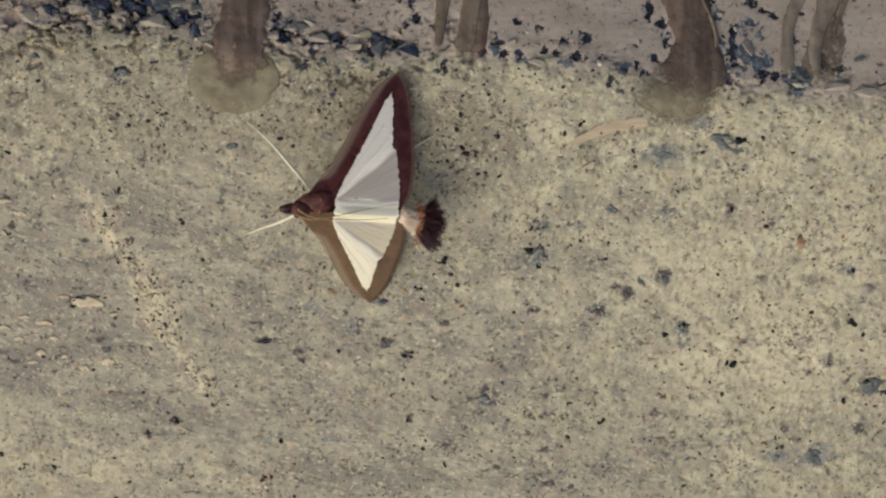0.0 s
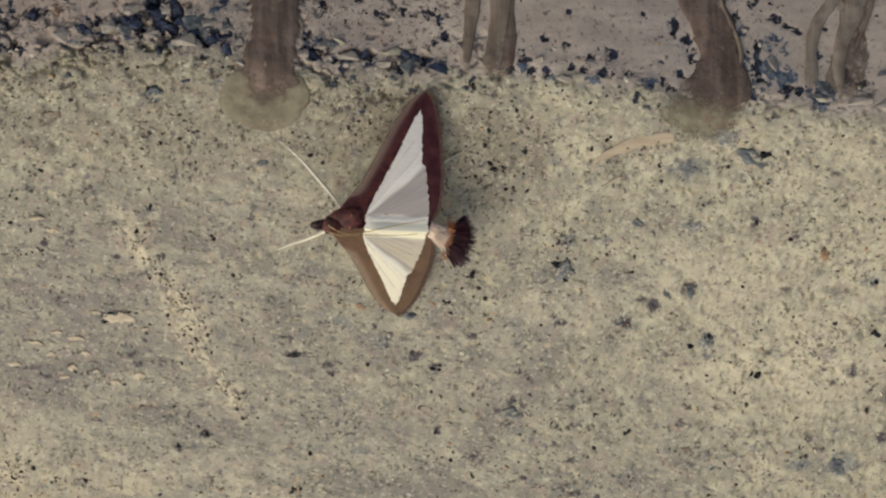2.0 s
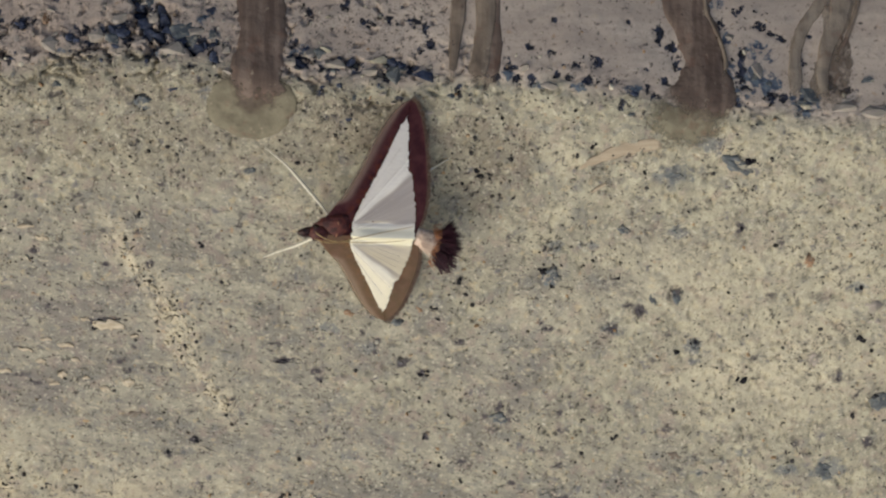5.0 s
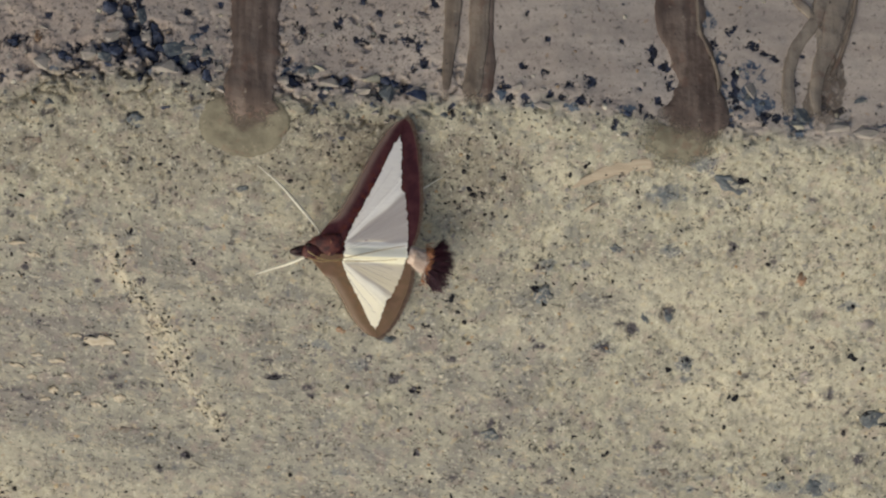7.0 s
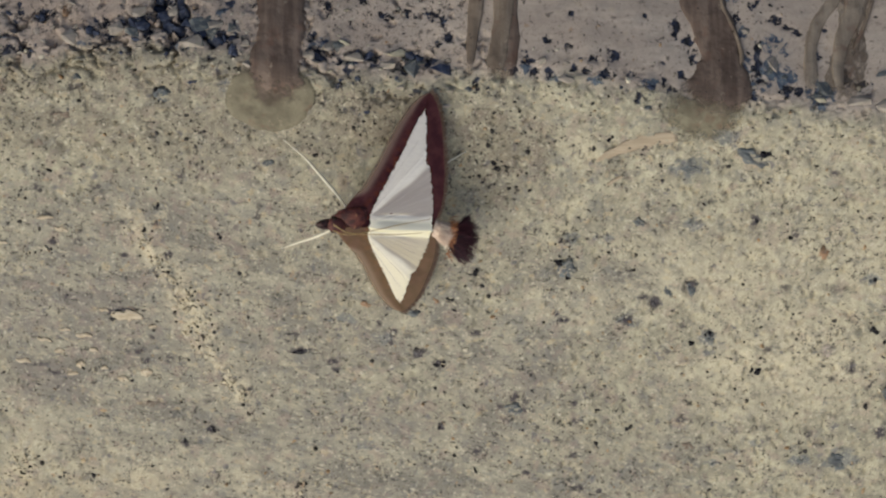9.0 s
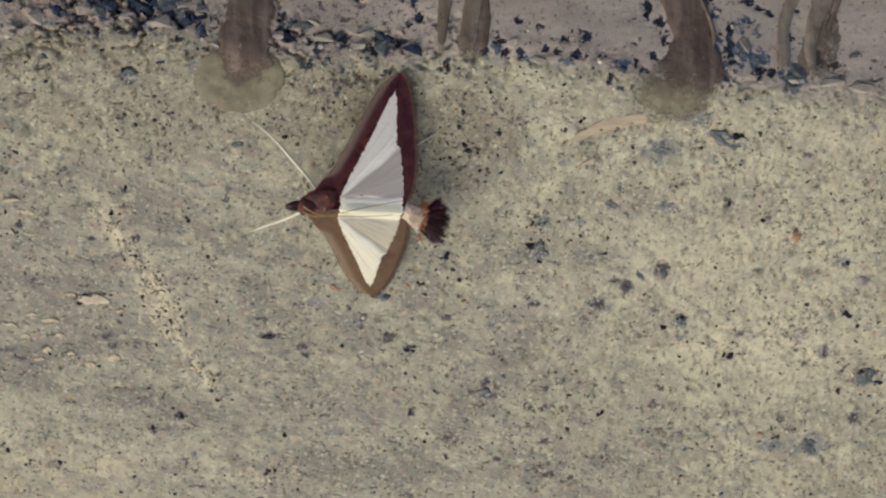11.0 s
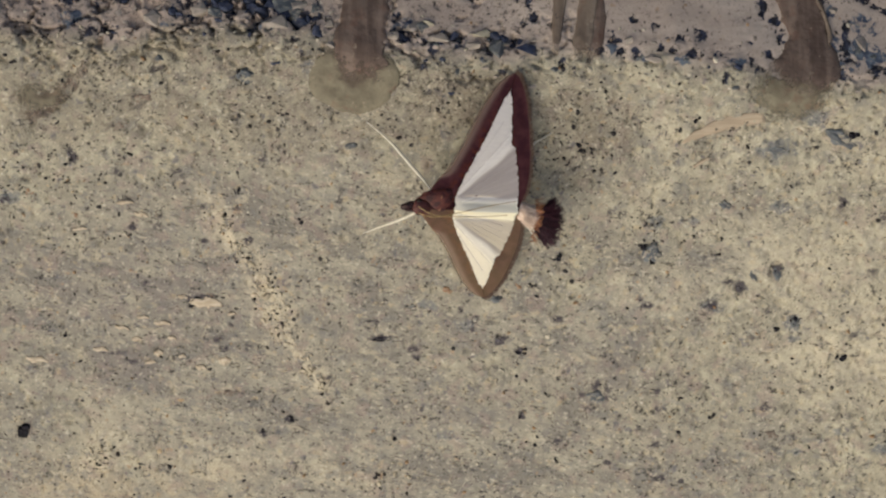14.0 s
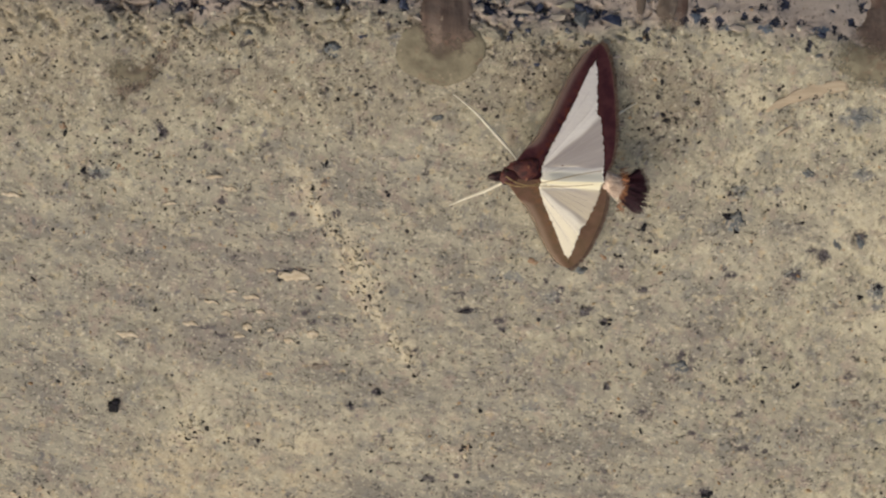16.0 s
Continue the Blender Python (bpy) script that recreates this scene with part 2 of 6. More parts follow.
def mud_material(name, a, b, streak=(1.0, 0.10, 0.10)):
    """Dried mud, streaked along its flow; it thins out to nothing where its cover does."""
    k = Mat(name)
    c = k.mix(k.ramp(k.noise(0.9, 4, 0.55, stretch=streak), 0.34, 0.66), a, b)
    c = k.mix(k.ramp(k.noise(1.1, 4, 0.6, off=3), 0.5, 0.72, 0.0, 0.5), c, tuple(0.6 * v for v in a))
    c = k.mix(k.ramp(k.noise(0.45, 3, 0.5, off=23), 0.52, 0.72, 0.0, 0.4), c, tuple(1.35 * v for v in b))
    k.bump(k.calc("ADD", k.noise(2.0, 3), k.noise(0.9, 3, stretch=streak, off=5)), 0.5, 0.2)
    c = k.mix(k.ramp(k.noise(0.7, 4, 0.65, off=61), 0.54, 0.68, 0.0, 0.45), c, (0.165, 0.088, 0.062))
    d, rnd = k.cells(1.5, 1.9, off=15)
    c = k.mix(k.calc("MULTIPLY", k.ramp(d, 0.14, 0.30, 0.75, 0.0), k.ramp(rnd[0], 0.86, 0.90)), c, (0.34, 0.28, 0.21))
    c = k.mix(k.calc("MULTIPLY", k.ramp(d, 0.12, 0.26, 0.85, 0.0), k.ramp(rnd[1], 0.90, 0.93)), c, (0.022, 0.016, 0.018))
    c = k.mix(k.ramp(k.attr("stain"), 0.0, 0.9, 0.0, 0.8), c, (0.078, 0.058, 0.044))
    k.skin(c, 0.72, 0.25)
    cover = k.calc("ADD", k.attr("cover"), k.calc("MULTIPLY", k.calc("SUBTRACT", k.noise(1.4, 5, 0.68, off=9), 0.5), 1.0))
    k.put(k.b.inputs["Alpha"], k.ramp(cover, 0.12, 0.62, 0.0, 0.95))
    return k.m


def hair_material(name, a, b, share, gloss=0.4):
    k = Mat(name)
    geo = k.t.nodes.new("ShaderNodeNewGeometry")
    c = k.mix(geo.outputs["Random Per Island"], a, b)
    k.skin(c, 0.5, gloss)
    return k.thin(c, share).m


def grazing(k, most):
    """Gloss that grows where the scales are seen aslant."""
    n = k.t.nodes.new("ShaderNodeLayerWeight")
    n.inputs["Blend"].default_value = 0.5
    return k.ramp(n.outputs["Facing"], 0.06, 0.50, 0.0, most)


def wing_white():
    k = Mat("pearly_wing_scales")
    c = k.mix(k.ramp(k.noise(5.0, 3, stretch=(0.3, 1.0, 1.0)), 0.3, 0.7), (0.80, 0.765, 0.755), (0.88, 0.85, 0.82))
    layer, ray = k.attr("layer"), k.attr("ray")
    c = k.mix(layer, (0.44, 0.395, 0.405), c)
    c = k.mix(k.attr("body"), c, (0.93, 0.90, 0.79))
    # fine rays between the veins
    c = k.mix(k.ramp(ray, 0.58, 0.80, 0.0, 0.16), c, (0.36, 0.32, 0.33))
    c = k.mix(k.ramp(ray, 0.40, 0.18, 0.0, 0.14), c, (0.90, 0.87, 0.84))
    k.skin(c, 0.62, grazing(k, 1.0))
    k.b.inputs["IOR"].default_value = 2.7
    k.b.inputs["Specular Tint"].default_value = (1.0, 0.90, 0.48, 1)
    k.put(k.b.inputs["Alpha"], k.ramp(layer, 0.0, 1.0, 0.84, 1.0))
    k.bump(k.noise(9.0, 2), 0.25, 0.04)
    return k.thin((0.84, 0.79, 0.60), 0.24).m


def wing_brown():
    k = Mat("brown_wing_scales")
    rim, inner = k.attr("rim"), k.attr("inner")
    c = k.mix(k.ramp(k.noise(1.2, 4), 0.35, 0.7), (0.046, 0.017, 0.025), (0.098, 0.038, 0.044))
    c = k.mix(k.ramp(k.noise(4.0, 3, off=3), 0.52, 0.75, 0.0, 0.45), c, (0.13, 0.045, 0.040))
    # chestnut patches beside the white, purple-black scallops between them
    c = k.mix(k.calc("MULTIPLY", inner, k.ramp(k.noise(1.5, 3, off=29), 0.46, 0.60, 0.0, 0.8)), c, (0.125, 0.036, 0.024))
    c = k.mix(k.calc("MULTIPLY", inner, k.ramp(k.noise(1.8, 3, off=47), 0.52, 0.60, 0.0, 0.85)), c, (0.020, 0.008, 0.016))
    c = k.mix(k.ramp(rim, 0.40, 0.92, 0.0, 0.85), c, (0.31, 0.225, 0.190))
    k.skin(c, 0.5, grazing(k, 0.72))
    k.b.inputs["IOR"].default_value = 2.0
    k.b.inputs["Specular Tint"].default_value = (1.0, 0.78, 0.32, 1)
    k.bump(k.noise(8.0, 2), 0.4, 0.05)
    k.put(k.b.inputs["Alpha"], k.ramp(rim, 0.66, 1.0, 0.95, 0.25))
    return k.thin((0.30, 0.17, 0.08), 0.22).m


def body_brown():
    k = Mat("brown_body_scales")
    c = k.mix(k.ramp(k.noise(1.6, 4), 0.4, 0.62), (0.040, 0.009, 0.010), (0.098, 0.025, 0.017))
    c = k.mix(k.ramp(k.noise(4.0, 3, off=8), 0.58, 0.74, 0.0, 0.30), c, (0.17, 0.06, 0.035))
    k.bump(k.noise(5.0, 3, stretch=(0.4, 1, 1)), 0.7, 0.1)
    return k.skin(c, 0.5, 0.3).m


def plain(name, a, b, rough=0.6, scale=2.0, stretch=None, share=0.0):
    k = Mat(name)
    c = k.mix(k.ramp(k.noise(scale, 4, stretch=stretch), 0.35, 0.68), a, b)
    k.bump(k.noise(scale * 2, 3, stretch=stretch), 0.4, 0.08)
    k.skin(c, rough, 0.35)
    return (k.thin(b, share) if share else k).m


CONCRETE = concrete_material()
SLATE = stone_material("slate_blue_stone", (0.042, 0.050, 0.064), (0.118, 0.132, 0.140), coat=0.6)
BLACK = stone_material("black_stone", (0.004, 0.004, 0.007), (0.014, 0.013, 0.019), 0.55, coat=0.05)
# these two blues also stand in for shade in clefts and pits
NAVY = stone_material("blue_black_stone_and_shade", (0.026, 0.032, 0.060), (0.062, 0.076, 0.122), 0.55, coat=0.15)
BLUE_BLACK = stone_material("ink_blue_stone_and_shade", (0.014, 0.015, 0.024), (0.036, 0.041, 0.066), 0.55, coat=0.12)
DUSKY = stone_material("dusky_purple_stone", (0.040, 0.034, 0.044), (0.098, 0.084, 0.094), 0.7, coat=0.45)
GREY = stone_material("grey_stone", (0.26, 0.222, 0.192), (0.39, 0.338, 0.292), 0.8)
CREAM = stone_material("cream_stone", (0.40, 0.36, 0.26), (0.50, 0.45, 0.34), 0.75)
RUST = stone_material("rust_stone", (0.24, 0.125, 0.065), (0.34, 0.215, 0.13), 0.8)
UMBER = stone_material("umber_stone", (0.13, 0.095, 0.075), (0.22, 0.17, 0.135), 0.8)
MUD = mud_material("dried_mud", (0.104, 0.072, 0.058), (0.200, 0.148, 0.119))
SILT = mud_material("thin_dried_silt", (0.150, 0.130, 0.090), (0.205, 0.182, 0.128), (0.6, 0.6, 0.6))
PALE_MUD = mud_material("pale_dried_mud", (0.160, 0.122, 0.094), (0.250, 0.198, 0.152))
LIGHT_MUD = mud_material("light_dried_mud", (0.205, 0.163, 0.127), (0.310, 0.255, 0.202))
WOOD = plain("bleached_wood", (0.32, 0.255, 0.180), (0.40, 0.325, 0.235), 0.7, 1.5, (0.3, 2.0, 2.0))
CHAFF = plain("tan_chaff", (0.40, 0.325, 0.23), (0.56, 0.48, 0.36), 0.75, 1.5, (0.6, 1.5, 1.5))
WHITE_WING, BROWN_WING, BODY = wing_white(), wing_brown(), body_brown()
CREAM_SCALES = plain("cream_scales", (0.62, 0.57, 0.46), (0.78, 0.74, 0.62), 0.5, 3.0, share=0.15)
PINK_SCALES = plain("pinkish_scales", (0.45, 0.32, 0.25), (0.68, 0.55, 0.44), 0.5, 2.5)
LIT_OLIVE_SCALES = plain("lit_olive_tan_scales", (0.13, 0.082, 0.045), (0.22, 0.15, 0.09), 0.5, 2.0)
TAN_SCALES = plain("orange_tan_scales", (0.10, 0.032, 0.018), (0.27, 0.115, 0.055), 0.45, 2.2)
VEIN = plain("wing_vein", (0.56, 0.52, 0.48), (0.68, 0.64, 0.59), 0.5, 4.0)
EYE = plain("compound_eye", (0.015, 0.01, 0.008), (0.05, 0.03, 0.02), 0.2, 6.0)
PALP = plain("dark_palp_scales", (0.012, 0.005, 0.005), (0.05, 0.018, 0.014), 0.4, 3.0)
TUFT = hair_material("tuft_hair", (0.007, 0.004, 0.010), (0.052, 0.017, 0.026), 0.04, 0.12)
TUFT_BASE = hair_material("orange_tuft_hair", (0.10, 0.028, 0.012), (0.40, 0.16, 0.06), 0.12)
PINK_HAIR = hair_material("pinkish_tail_hair", (0.50, 0.35, 0.27), (0.80, 0.68, 0.56), 0.2)
FRINGE = hair_material("wing_fringe_hair", (0.10, 0.06, 0.045), (0.22, 0.145, 0.10), 0.45)
SOIL = plain("bare_soil", (0.12, 0.095, 0.07), (0.20, 0.165, 0.12), 0.95, 0.02)


# ---- noise and the ledge's shape, in millimetres ----
def hashed(i, j, seed):
    n = (i.astype(np.int64) * 374761393 + j.astype(np.int64) * 668265263 + seed * 1442695041) & 0xFFFFFFFF
    n = ((n ^ (n >> 13)) * 1274126177) & 0xFFFFFFFF
    n = ((n ^ (n >> 16)) * 2246822519) & 0xFFFFFFFF
    return ((n ^ (n >> 15)) & 0xFFFFFF) / float(0xFFFFFF)


def value_noise(x, y, seed):
    i, j = np.floor(x), np.floor(y)
    u, v = x - i, y - j
    u, v = u * u * (3 - 2 * u), v * v * (3 - 2 * v)
    a, b = hashed(i, j, seed), hashed(i + 1, j, seed)
    c, d = hashed(i, j + 1, seed), hashed(i + 1, j + 1, seed)
    return (a + (b - a) * u) * (1 - v) + (c + (d - c) * u) * v


def fbm(x, y, scale, octaves, seed):
    """From -1 to 1."""
    total, amp, norm = 0.0, 1.0, 0.0
    for o in range(octaves):
        total = total + amp * (value_noise(x * scale + 13.7 * o, y * scale - 7.3 * o, seed + o) * 2 - 1)
        norm, amp, scale = norm + amp, amp * 0.55, scale * 2.03
    return total / norm


def worley(x, y, scale, seed):
    """Nearest and second distance, in cells, and the nearest cell's random value."""
    x, y = x * scale, y * scale
    i, j = np.floor(x), np.floor(y)
    f1, f2, r1 = np.full(x.shape, 9.0), np.full(x.shape, 9.0), np.zeros(x.shape)
    for di in (-1, 0, 1):
        for dj in (-1, 0, 1):
            ci, cj = i + di, j + dj
            d = np.hypot(ci + hashed(ci, cj, seed) - x, cj + hashed(ci, cj, seed + 1) - y)
            near = d < f1
            f2 = np.where(near, f1, np.minimum(f2, d))
            r1 = np.where(near, hashed(ci, cj, seed + 2), r1)
            f1 = np.where(near, d, f1)
    return f1, f2, r1


def step(lo, hi, v):
    t = np.clip((v - lo) / (hi - lo), 0, 1)
    return t * t * (3 - 2 * t)


EDGE_X = (-90, -60, -43.5, -38.0, -32.6, -27.4, -23.2, -15.2, -6.1, 3.1, 10.0, 14.9, 19.9, 26.3, 31.8, 37.2, 60)
EDGE_S = (20, 19.5, 16.9, 18.2, 18.6, 17.8, 16.9, 15.8, 15.0, 15.8, 15.3, 14.1, 12.6, 12.6, 11.8, 11.4, 10.5)


def edge(x):
    return np.interp(x, EDGE_X, EDGE_S)


def surface(x, s):
    """The ledge's outer edge falls away: places and normals for x along the edge and s across it."""
    x, s = np.asarray(x, float), np.asarray(s, float)
    a = np.radians(np.clip(42 + 0.05 * x, 38, 46))
    t0, run, bend = edge(x) - 1.5, 3.0, 70.0
    t = np.clip((s - t0) / run, 0, 1)
    flat, slope = np.minimum(s, t0), np.clip(s - t0 - run, 0, bend)
    drop = np.maximum(s - t0 - run - bend, 0)
    y = flat + run / a * np.sin(a * t) + slope * np.cos(a) + drop * 0.05
    z = -run / a * (1 - np.cos(a * t)) - slope * np.sin(a) - drop
    ang = a * t
    return np.stack([x, y, z], -1), np.stack([0 * x, np.sin(ang), np.cos(ang)], -1)


# cavities in the broken edge: along, across, width, height, depth
CAVITIES = (
    (-15.8, 18.0, 0.9, 0.7, 1.1), (-35.6, 20.0, 1.0, 0.8, 0.9), (-41.0, 19.8, 1.0, 0.9, 1.0), (-5.3, 17.4, 0.7, 0.8, 0.9),
)
# jagged clefts in it: from (along, across) to (along, across), half widths at both ends, depth
CLEFTS = (
    (-31.8, 25.6, -31.1, 23.4, 0.45, 0.55, 2.6), (-31.1, 23.4, -30.2, 21.6, 0.75, 0.60, 3.2), (-30.2, 21.4, -28.8, 20.4, 0.50, 0.40, 2.8),
    (-29.2, 24.0, -28.6, 22.0, 0.30, 0.45, 2.6), (-28.7, 21.6, -27.4, 20.7, 0.35, 0.30, 2.2), (-27.3, 20.6, -25.9, 19.5, 0.28, 0.48, 2.6),
    (-25.7, 19.5, -24.5, 20.0, 0.50, 0.25, 2.4), (-24.1, 18.9, -23.7, 18.2, 0.30, 0.22, 1.8), (-33.8, 21.4, -32.2, 21.0, 0.30, 0.45, 1.8),
    (-33.1, 25.8, -33.0, 25.0, 0.50, 0.40, 1.8), (-12.6, 18.3, -10.4, 17.9, 0.25, 0.35, 1.8), (-16.4, 18.5, -15.2, 17.6, 0.35, 0.25, 1.6),
    (-38.0, 20.8, -36.4, 20.2, 0.25, 0.20, 1.4), (-7.4, 18.0, -5.9, 17.7, 0.22, 0.2, 1.4),
)


# old stains, half-buried stones and dark-painted pits: along, across, half width, half height, how plain they show
STAINS_AND_PITS = {
    "smudge": ((-48.3, 5.9, 0.5, 0.75, 0.9), (-48.0, 5.4, 0.3, 0.5, 1.0), (-55.6, 0.9, 1.1, 0.35, 0.7), (-41.5, 11.5, 0.9, 0.8, 0.6), (-44.0, 8.9, 0.8, 0.4, 0.5), (-43.8, 4, 0.39, 0.29, 0.6), (-37.8, 3.7, 0.44, 0.35, 0.6), (-36.7, -0.1, 0.97, 0.41, 0.35), (-32.5, -0.1, 0.67, 0.18, 0.6), (-42.6, -0.5, 0.44, 0.41, 0.35), (-40.5, -2.1, 0.39, 0.21, 0.6), (-43, -2.4, 0.33, 0.18, 0.7), (-41.9, -8.8, 0.39, 0.18, 0.7), (-32.9, -5.7, 0.47, 0.26, 0.7), (-45.8, -16.8, 1.28, 0.26, 0.7), (-44.2, -17.9, 0.72, 0.26, 0.8), (-45.5, -13.2, 0.56, 0.29, 0.5), (-35.3, -15.2, 1.11, 0.21, 0.7), (-34.5, -16.3, 0.47, 0.26, 0.8), (-32.2, -16.2, 0.44, 0.41, 0.6), (-33.7, -13.5, 0.39, 0.35, 0.7), (-30.6, -17.3, 0.5, 0.41, 0.5), (-31.8, -23.5, 1.67, 0.35, 0.4)),
    "smudge_low": ((-37.7, -10.7, 0.2, 0.5, 1), (-35.9, -10.1, 0.95, 0.14, 1), (-28.4, -24.8, 0.39, 0.35, 0.9), (-31.1, -26.7, 0.36, 0.32, 0.8), (-32.9, -21.8, 0.72, 0.29, 0.5), (-24.1, -20, 0.42, 0.32, 0.7), (-10.6, -11.8, 0.33, 0.29, 0.7), (-9.2, -14.2, 0.25, 0.24, 0.9), (-6.7, -15.7, 0.5, 0.21, 0.9), (-7, -18.6, 0.36, 0.35, 0.5), (-4.4, -16.7, 0.56, 0.44, 0.9), (-18.7, -15.3, 1.11, 0.18, 0.8), (-15, -17.4, 0.28, 0.24, 0.9), (-20, -13.3, 0.83, 0.29, 0.35), (14.4, -5.9, 1.17, 0.53, 0.4), (4.3, -0.7, 0.39, 0.29, 0.6), (17.4, -9.1, 0.42, 0.44, 0.9), (16.2, -8.5, 0.67, 0.21, 0.8), (4.6, -21.3, 0.56, 0.47, 0.6), (3.1, -21, 0.25, 0.32, 0.9)),
    "smudge_mid": ((-0.6, -27.7, 0.56, 0.38, 0.7), (7.8, -25.9, 0.56, 0.47, 0.5), (5.8, -24.8, 0.33, 0.59, 0.5), (2.8, -23.4, 1.11, 0.38, 0.5), (9.8, -23.7, 0.89, 0.26, 0.7), (9.6, -28, 0.61, 0.29, 0.7), (26.9, 0.2, 0.36, 0.5, 0.9), (27, -1.3, 0.28, 0.76, 0.4), (30.9, -1.3, 0.33, 0.65, 0.7), (33, -3.8, 0.28, 0.41, 0.6), (20.9, -7.3, 0.58, 0.79, 0.85), (30.5, -7.4, 0.69, 0.41, 0.6), (34.2, 5.6, 0.47, 0.29, 0.7), (35.3, -7.7, 0.61, 0.41, 0.45), (23.1, -1.3, 0.61, 0.35, 0.4), (37.7, 9, 0.36, 0.26, 0.6), (29, -14.7, 0.89, 0.35, 0.6), (35.5, -15, 0.61, 0.59, 0.65)),
    "smudge_far": ((38, -17.1, 0.58, 0.71, 0.7), (35.8, -18.4, 0.36, 0.29, 0.7), (20.6, -23.7, 0.47, 0.38, 0.7), (26.1, -24.7, 0.56, 0.41, 0.6), (23.3, -26.9, 0.94, 0.59, 0.4), (41.4, -25, 0.56, 0.65, 0.8), (34, -25.4, 0.42, 0.29, 0.7), (20.8, -28.3, 0.36, 0.24, 0.7), (18.8, -15.1, 0.42, 0.24, 0.6), (20.6, -12.1, 0.53, 0.24, 0.7), (16.4, 1.5, 0.56, 0.41, 0.5), (39.9, -19.1, 0.33, 0.35, 0.7), (36.2, -12.4, 0.83, 0.29, 0.4), (8.5, -2, 0.72, 0.44, 0.55), (18.7, -0, 0.72, 0.41, 0.4)),
    "smudge_near": ((3.4, -20.6, 0.39, 0.29, 0.9), (9.6, -21.4, 0.28, 0.35, 0.9), (-4.2, -24.4, 0.25, 0.38, 1), (-18.4, -15, 0.94, 0.21, 0.9), (-0.4, -27.4, 0.44, 0.38, 0.7), (-0.8, -13, 0.72, 0.29, 0.8), (-9, -12.8, 0.28, 0.35, 0.9), (-6.4, -15.3, 0.44, 0.29, 0.8), (7.4, -10.5, 0.28, 0.24, 0.9), (8.3, -11.3, 0.33, 0.24, 0.9), (17.4, -9.3, 0.33, 0.41, 0.9), (14.7, -11.6, 0.39, 0.59, 0.8), (10.3, -32.3, 0.61, 0.41, 0.8), (12.4, -32.5, 0.28, 0.24, 0.9), (6.3, -37.8, 0.61, 0.47, 0.8), (-4.5, -35, 0.61, 0.29, 0.6), (-23.1, -35.8, 1, 0.35, 0.7), (-20.2, -35.4, 0.22, 0.24, 1)),
    "smudge_side": ((4.6, -30.2, 0.28, 0.24, 0.9), (-15.4, -32.1, 0.56, 0.24, 0.6), (-15.3, -16.5, 0.5, 0.35, 0.8), (-19.2, -13.2, 0.61, 0.24, 0.6), (1.9, -21.9, 0.33, 0.26, 0.7), (4.7, -22.4, 0.72, 0.24, 0.7), (-36.2, 0, 1, 0.59, 0.45), (-31.5, -3.7, 0.36, 0.26, 1), (-32.8, -5.9, 0.56, 0.35, 0.6), (-22.2, 1.2, 0.39, 0.65, 0.6), (-42.8, -2.2, 0.39, 0.21, 0.9), (-42.1, -8.6, 0.5, 0.29, 0.8), (-38, 3.7, 0.61, 0.41, 0.6), (-22.2, 6, 0.33, 0.29, 0.7), (-29.8, 5.2, 0.28, 0.24, 0.8), (-35.9, -3.8, 0.25, 0.24, 0.9), (-40.1, -1.1, 0.39, 0.24, 0.6), (-27.9, -10.8, 0.33, 0.29, 0.6)),
    "blue": ((-54.8, 1.2, 0.9, 0.5, 0.8), (20.6, -0, 0.67, 0.44, 0.8), (12.1, -1.6, 0.83, 0.41, 0.5), (8.9, -1.8, 0.61, 0.41, 0.5), (20, 6.2, 1.44, 0.76, 0.75), (23.1, 9.8, 1.22, 0.65, 0.75), (39.1, -6.4, 0.61, 0.47, 0.7), (22.9, -13.4, 0.67, 0.62, 0.8), (23.1, -15.1, 0.44, 0.35, 0.6), (24.3, -29, 0.61, 0.24, 0.7), (33.4, -28.6, 0.72, 0.59, 0.7), (37.5, -28.6, 1.53, 1.18, 0.8), (28.3, -26.5, 0.42, 0.41, 0.6), (14.6, -11.6, 0.64, 0.5, 0.8), (-10.1, -13.5, 0.89, 0.47, 0.6), (-14, -11.5, 1.22, 0.65, 0.45), (-12.4, -27, 1.44, 0.38, 0.45)),
    # pits: barely sunk, their shade is put in by dark colour
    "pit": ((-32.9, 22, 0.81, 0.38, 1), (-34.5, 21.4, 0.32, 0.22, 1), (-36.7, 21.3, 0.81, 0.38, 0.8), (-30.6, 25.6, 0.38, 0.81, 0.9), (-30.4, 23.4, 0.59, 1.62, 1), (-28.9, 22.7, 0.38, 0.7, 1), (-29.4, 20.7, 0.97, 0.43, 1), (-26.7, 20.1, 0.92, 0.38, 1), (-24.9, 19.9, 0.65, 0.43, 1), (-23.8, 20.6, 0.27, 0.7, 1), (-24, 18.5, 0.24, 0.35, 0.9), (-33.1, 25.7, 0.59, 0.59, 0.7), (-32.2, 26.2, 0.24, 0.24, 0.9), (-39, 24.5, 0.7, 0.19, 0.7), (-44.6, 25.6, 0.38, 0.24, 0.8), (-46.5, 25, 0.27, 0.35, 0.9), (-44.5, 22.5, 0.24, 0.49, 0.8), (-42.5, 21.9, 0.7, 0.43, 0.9)),
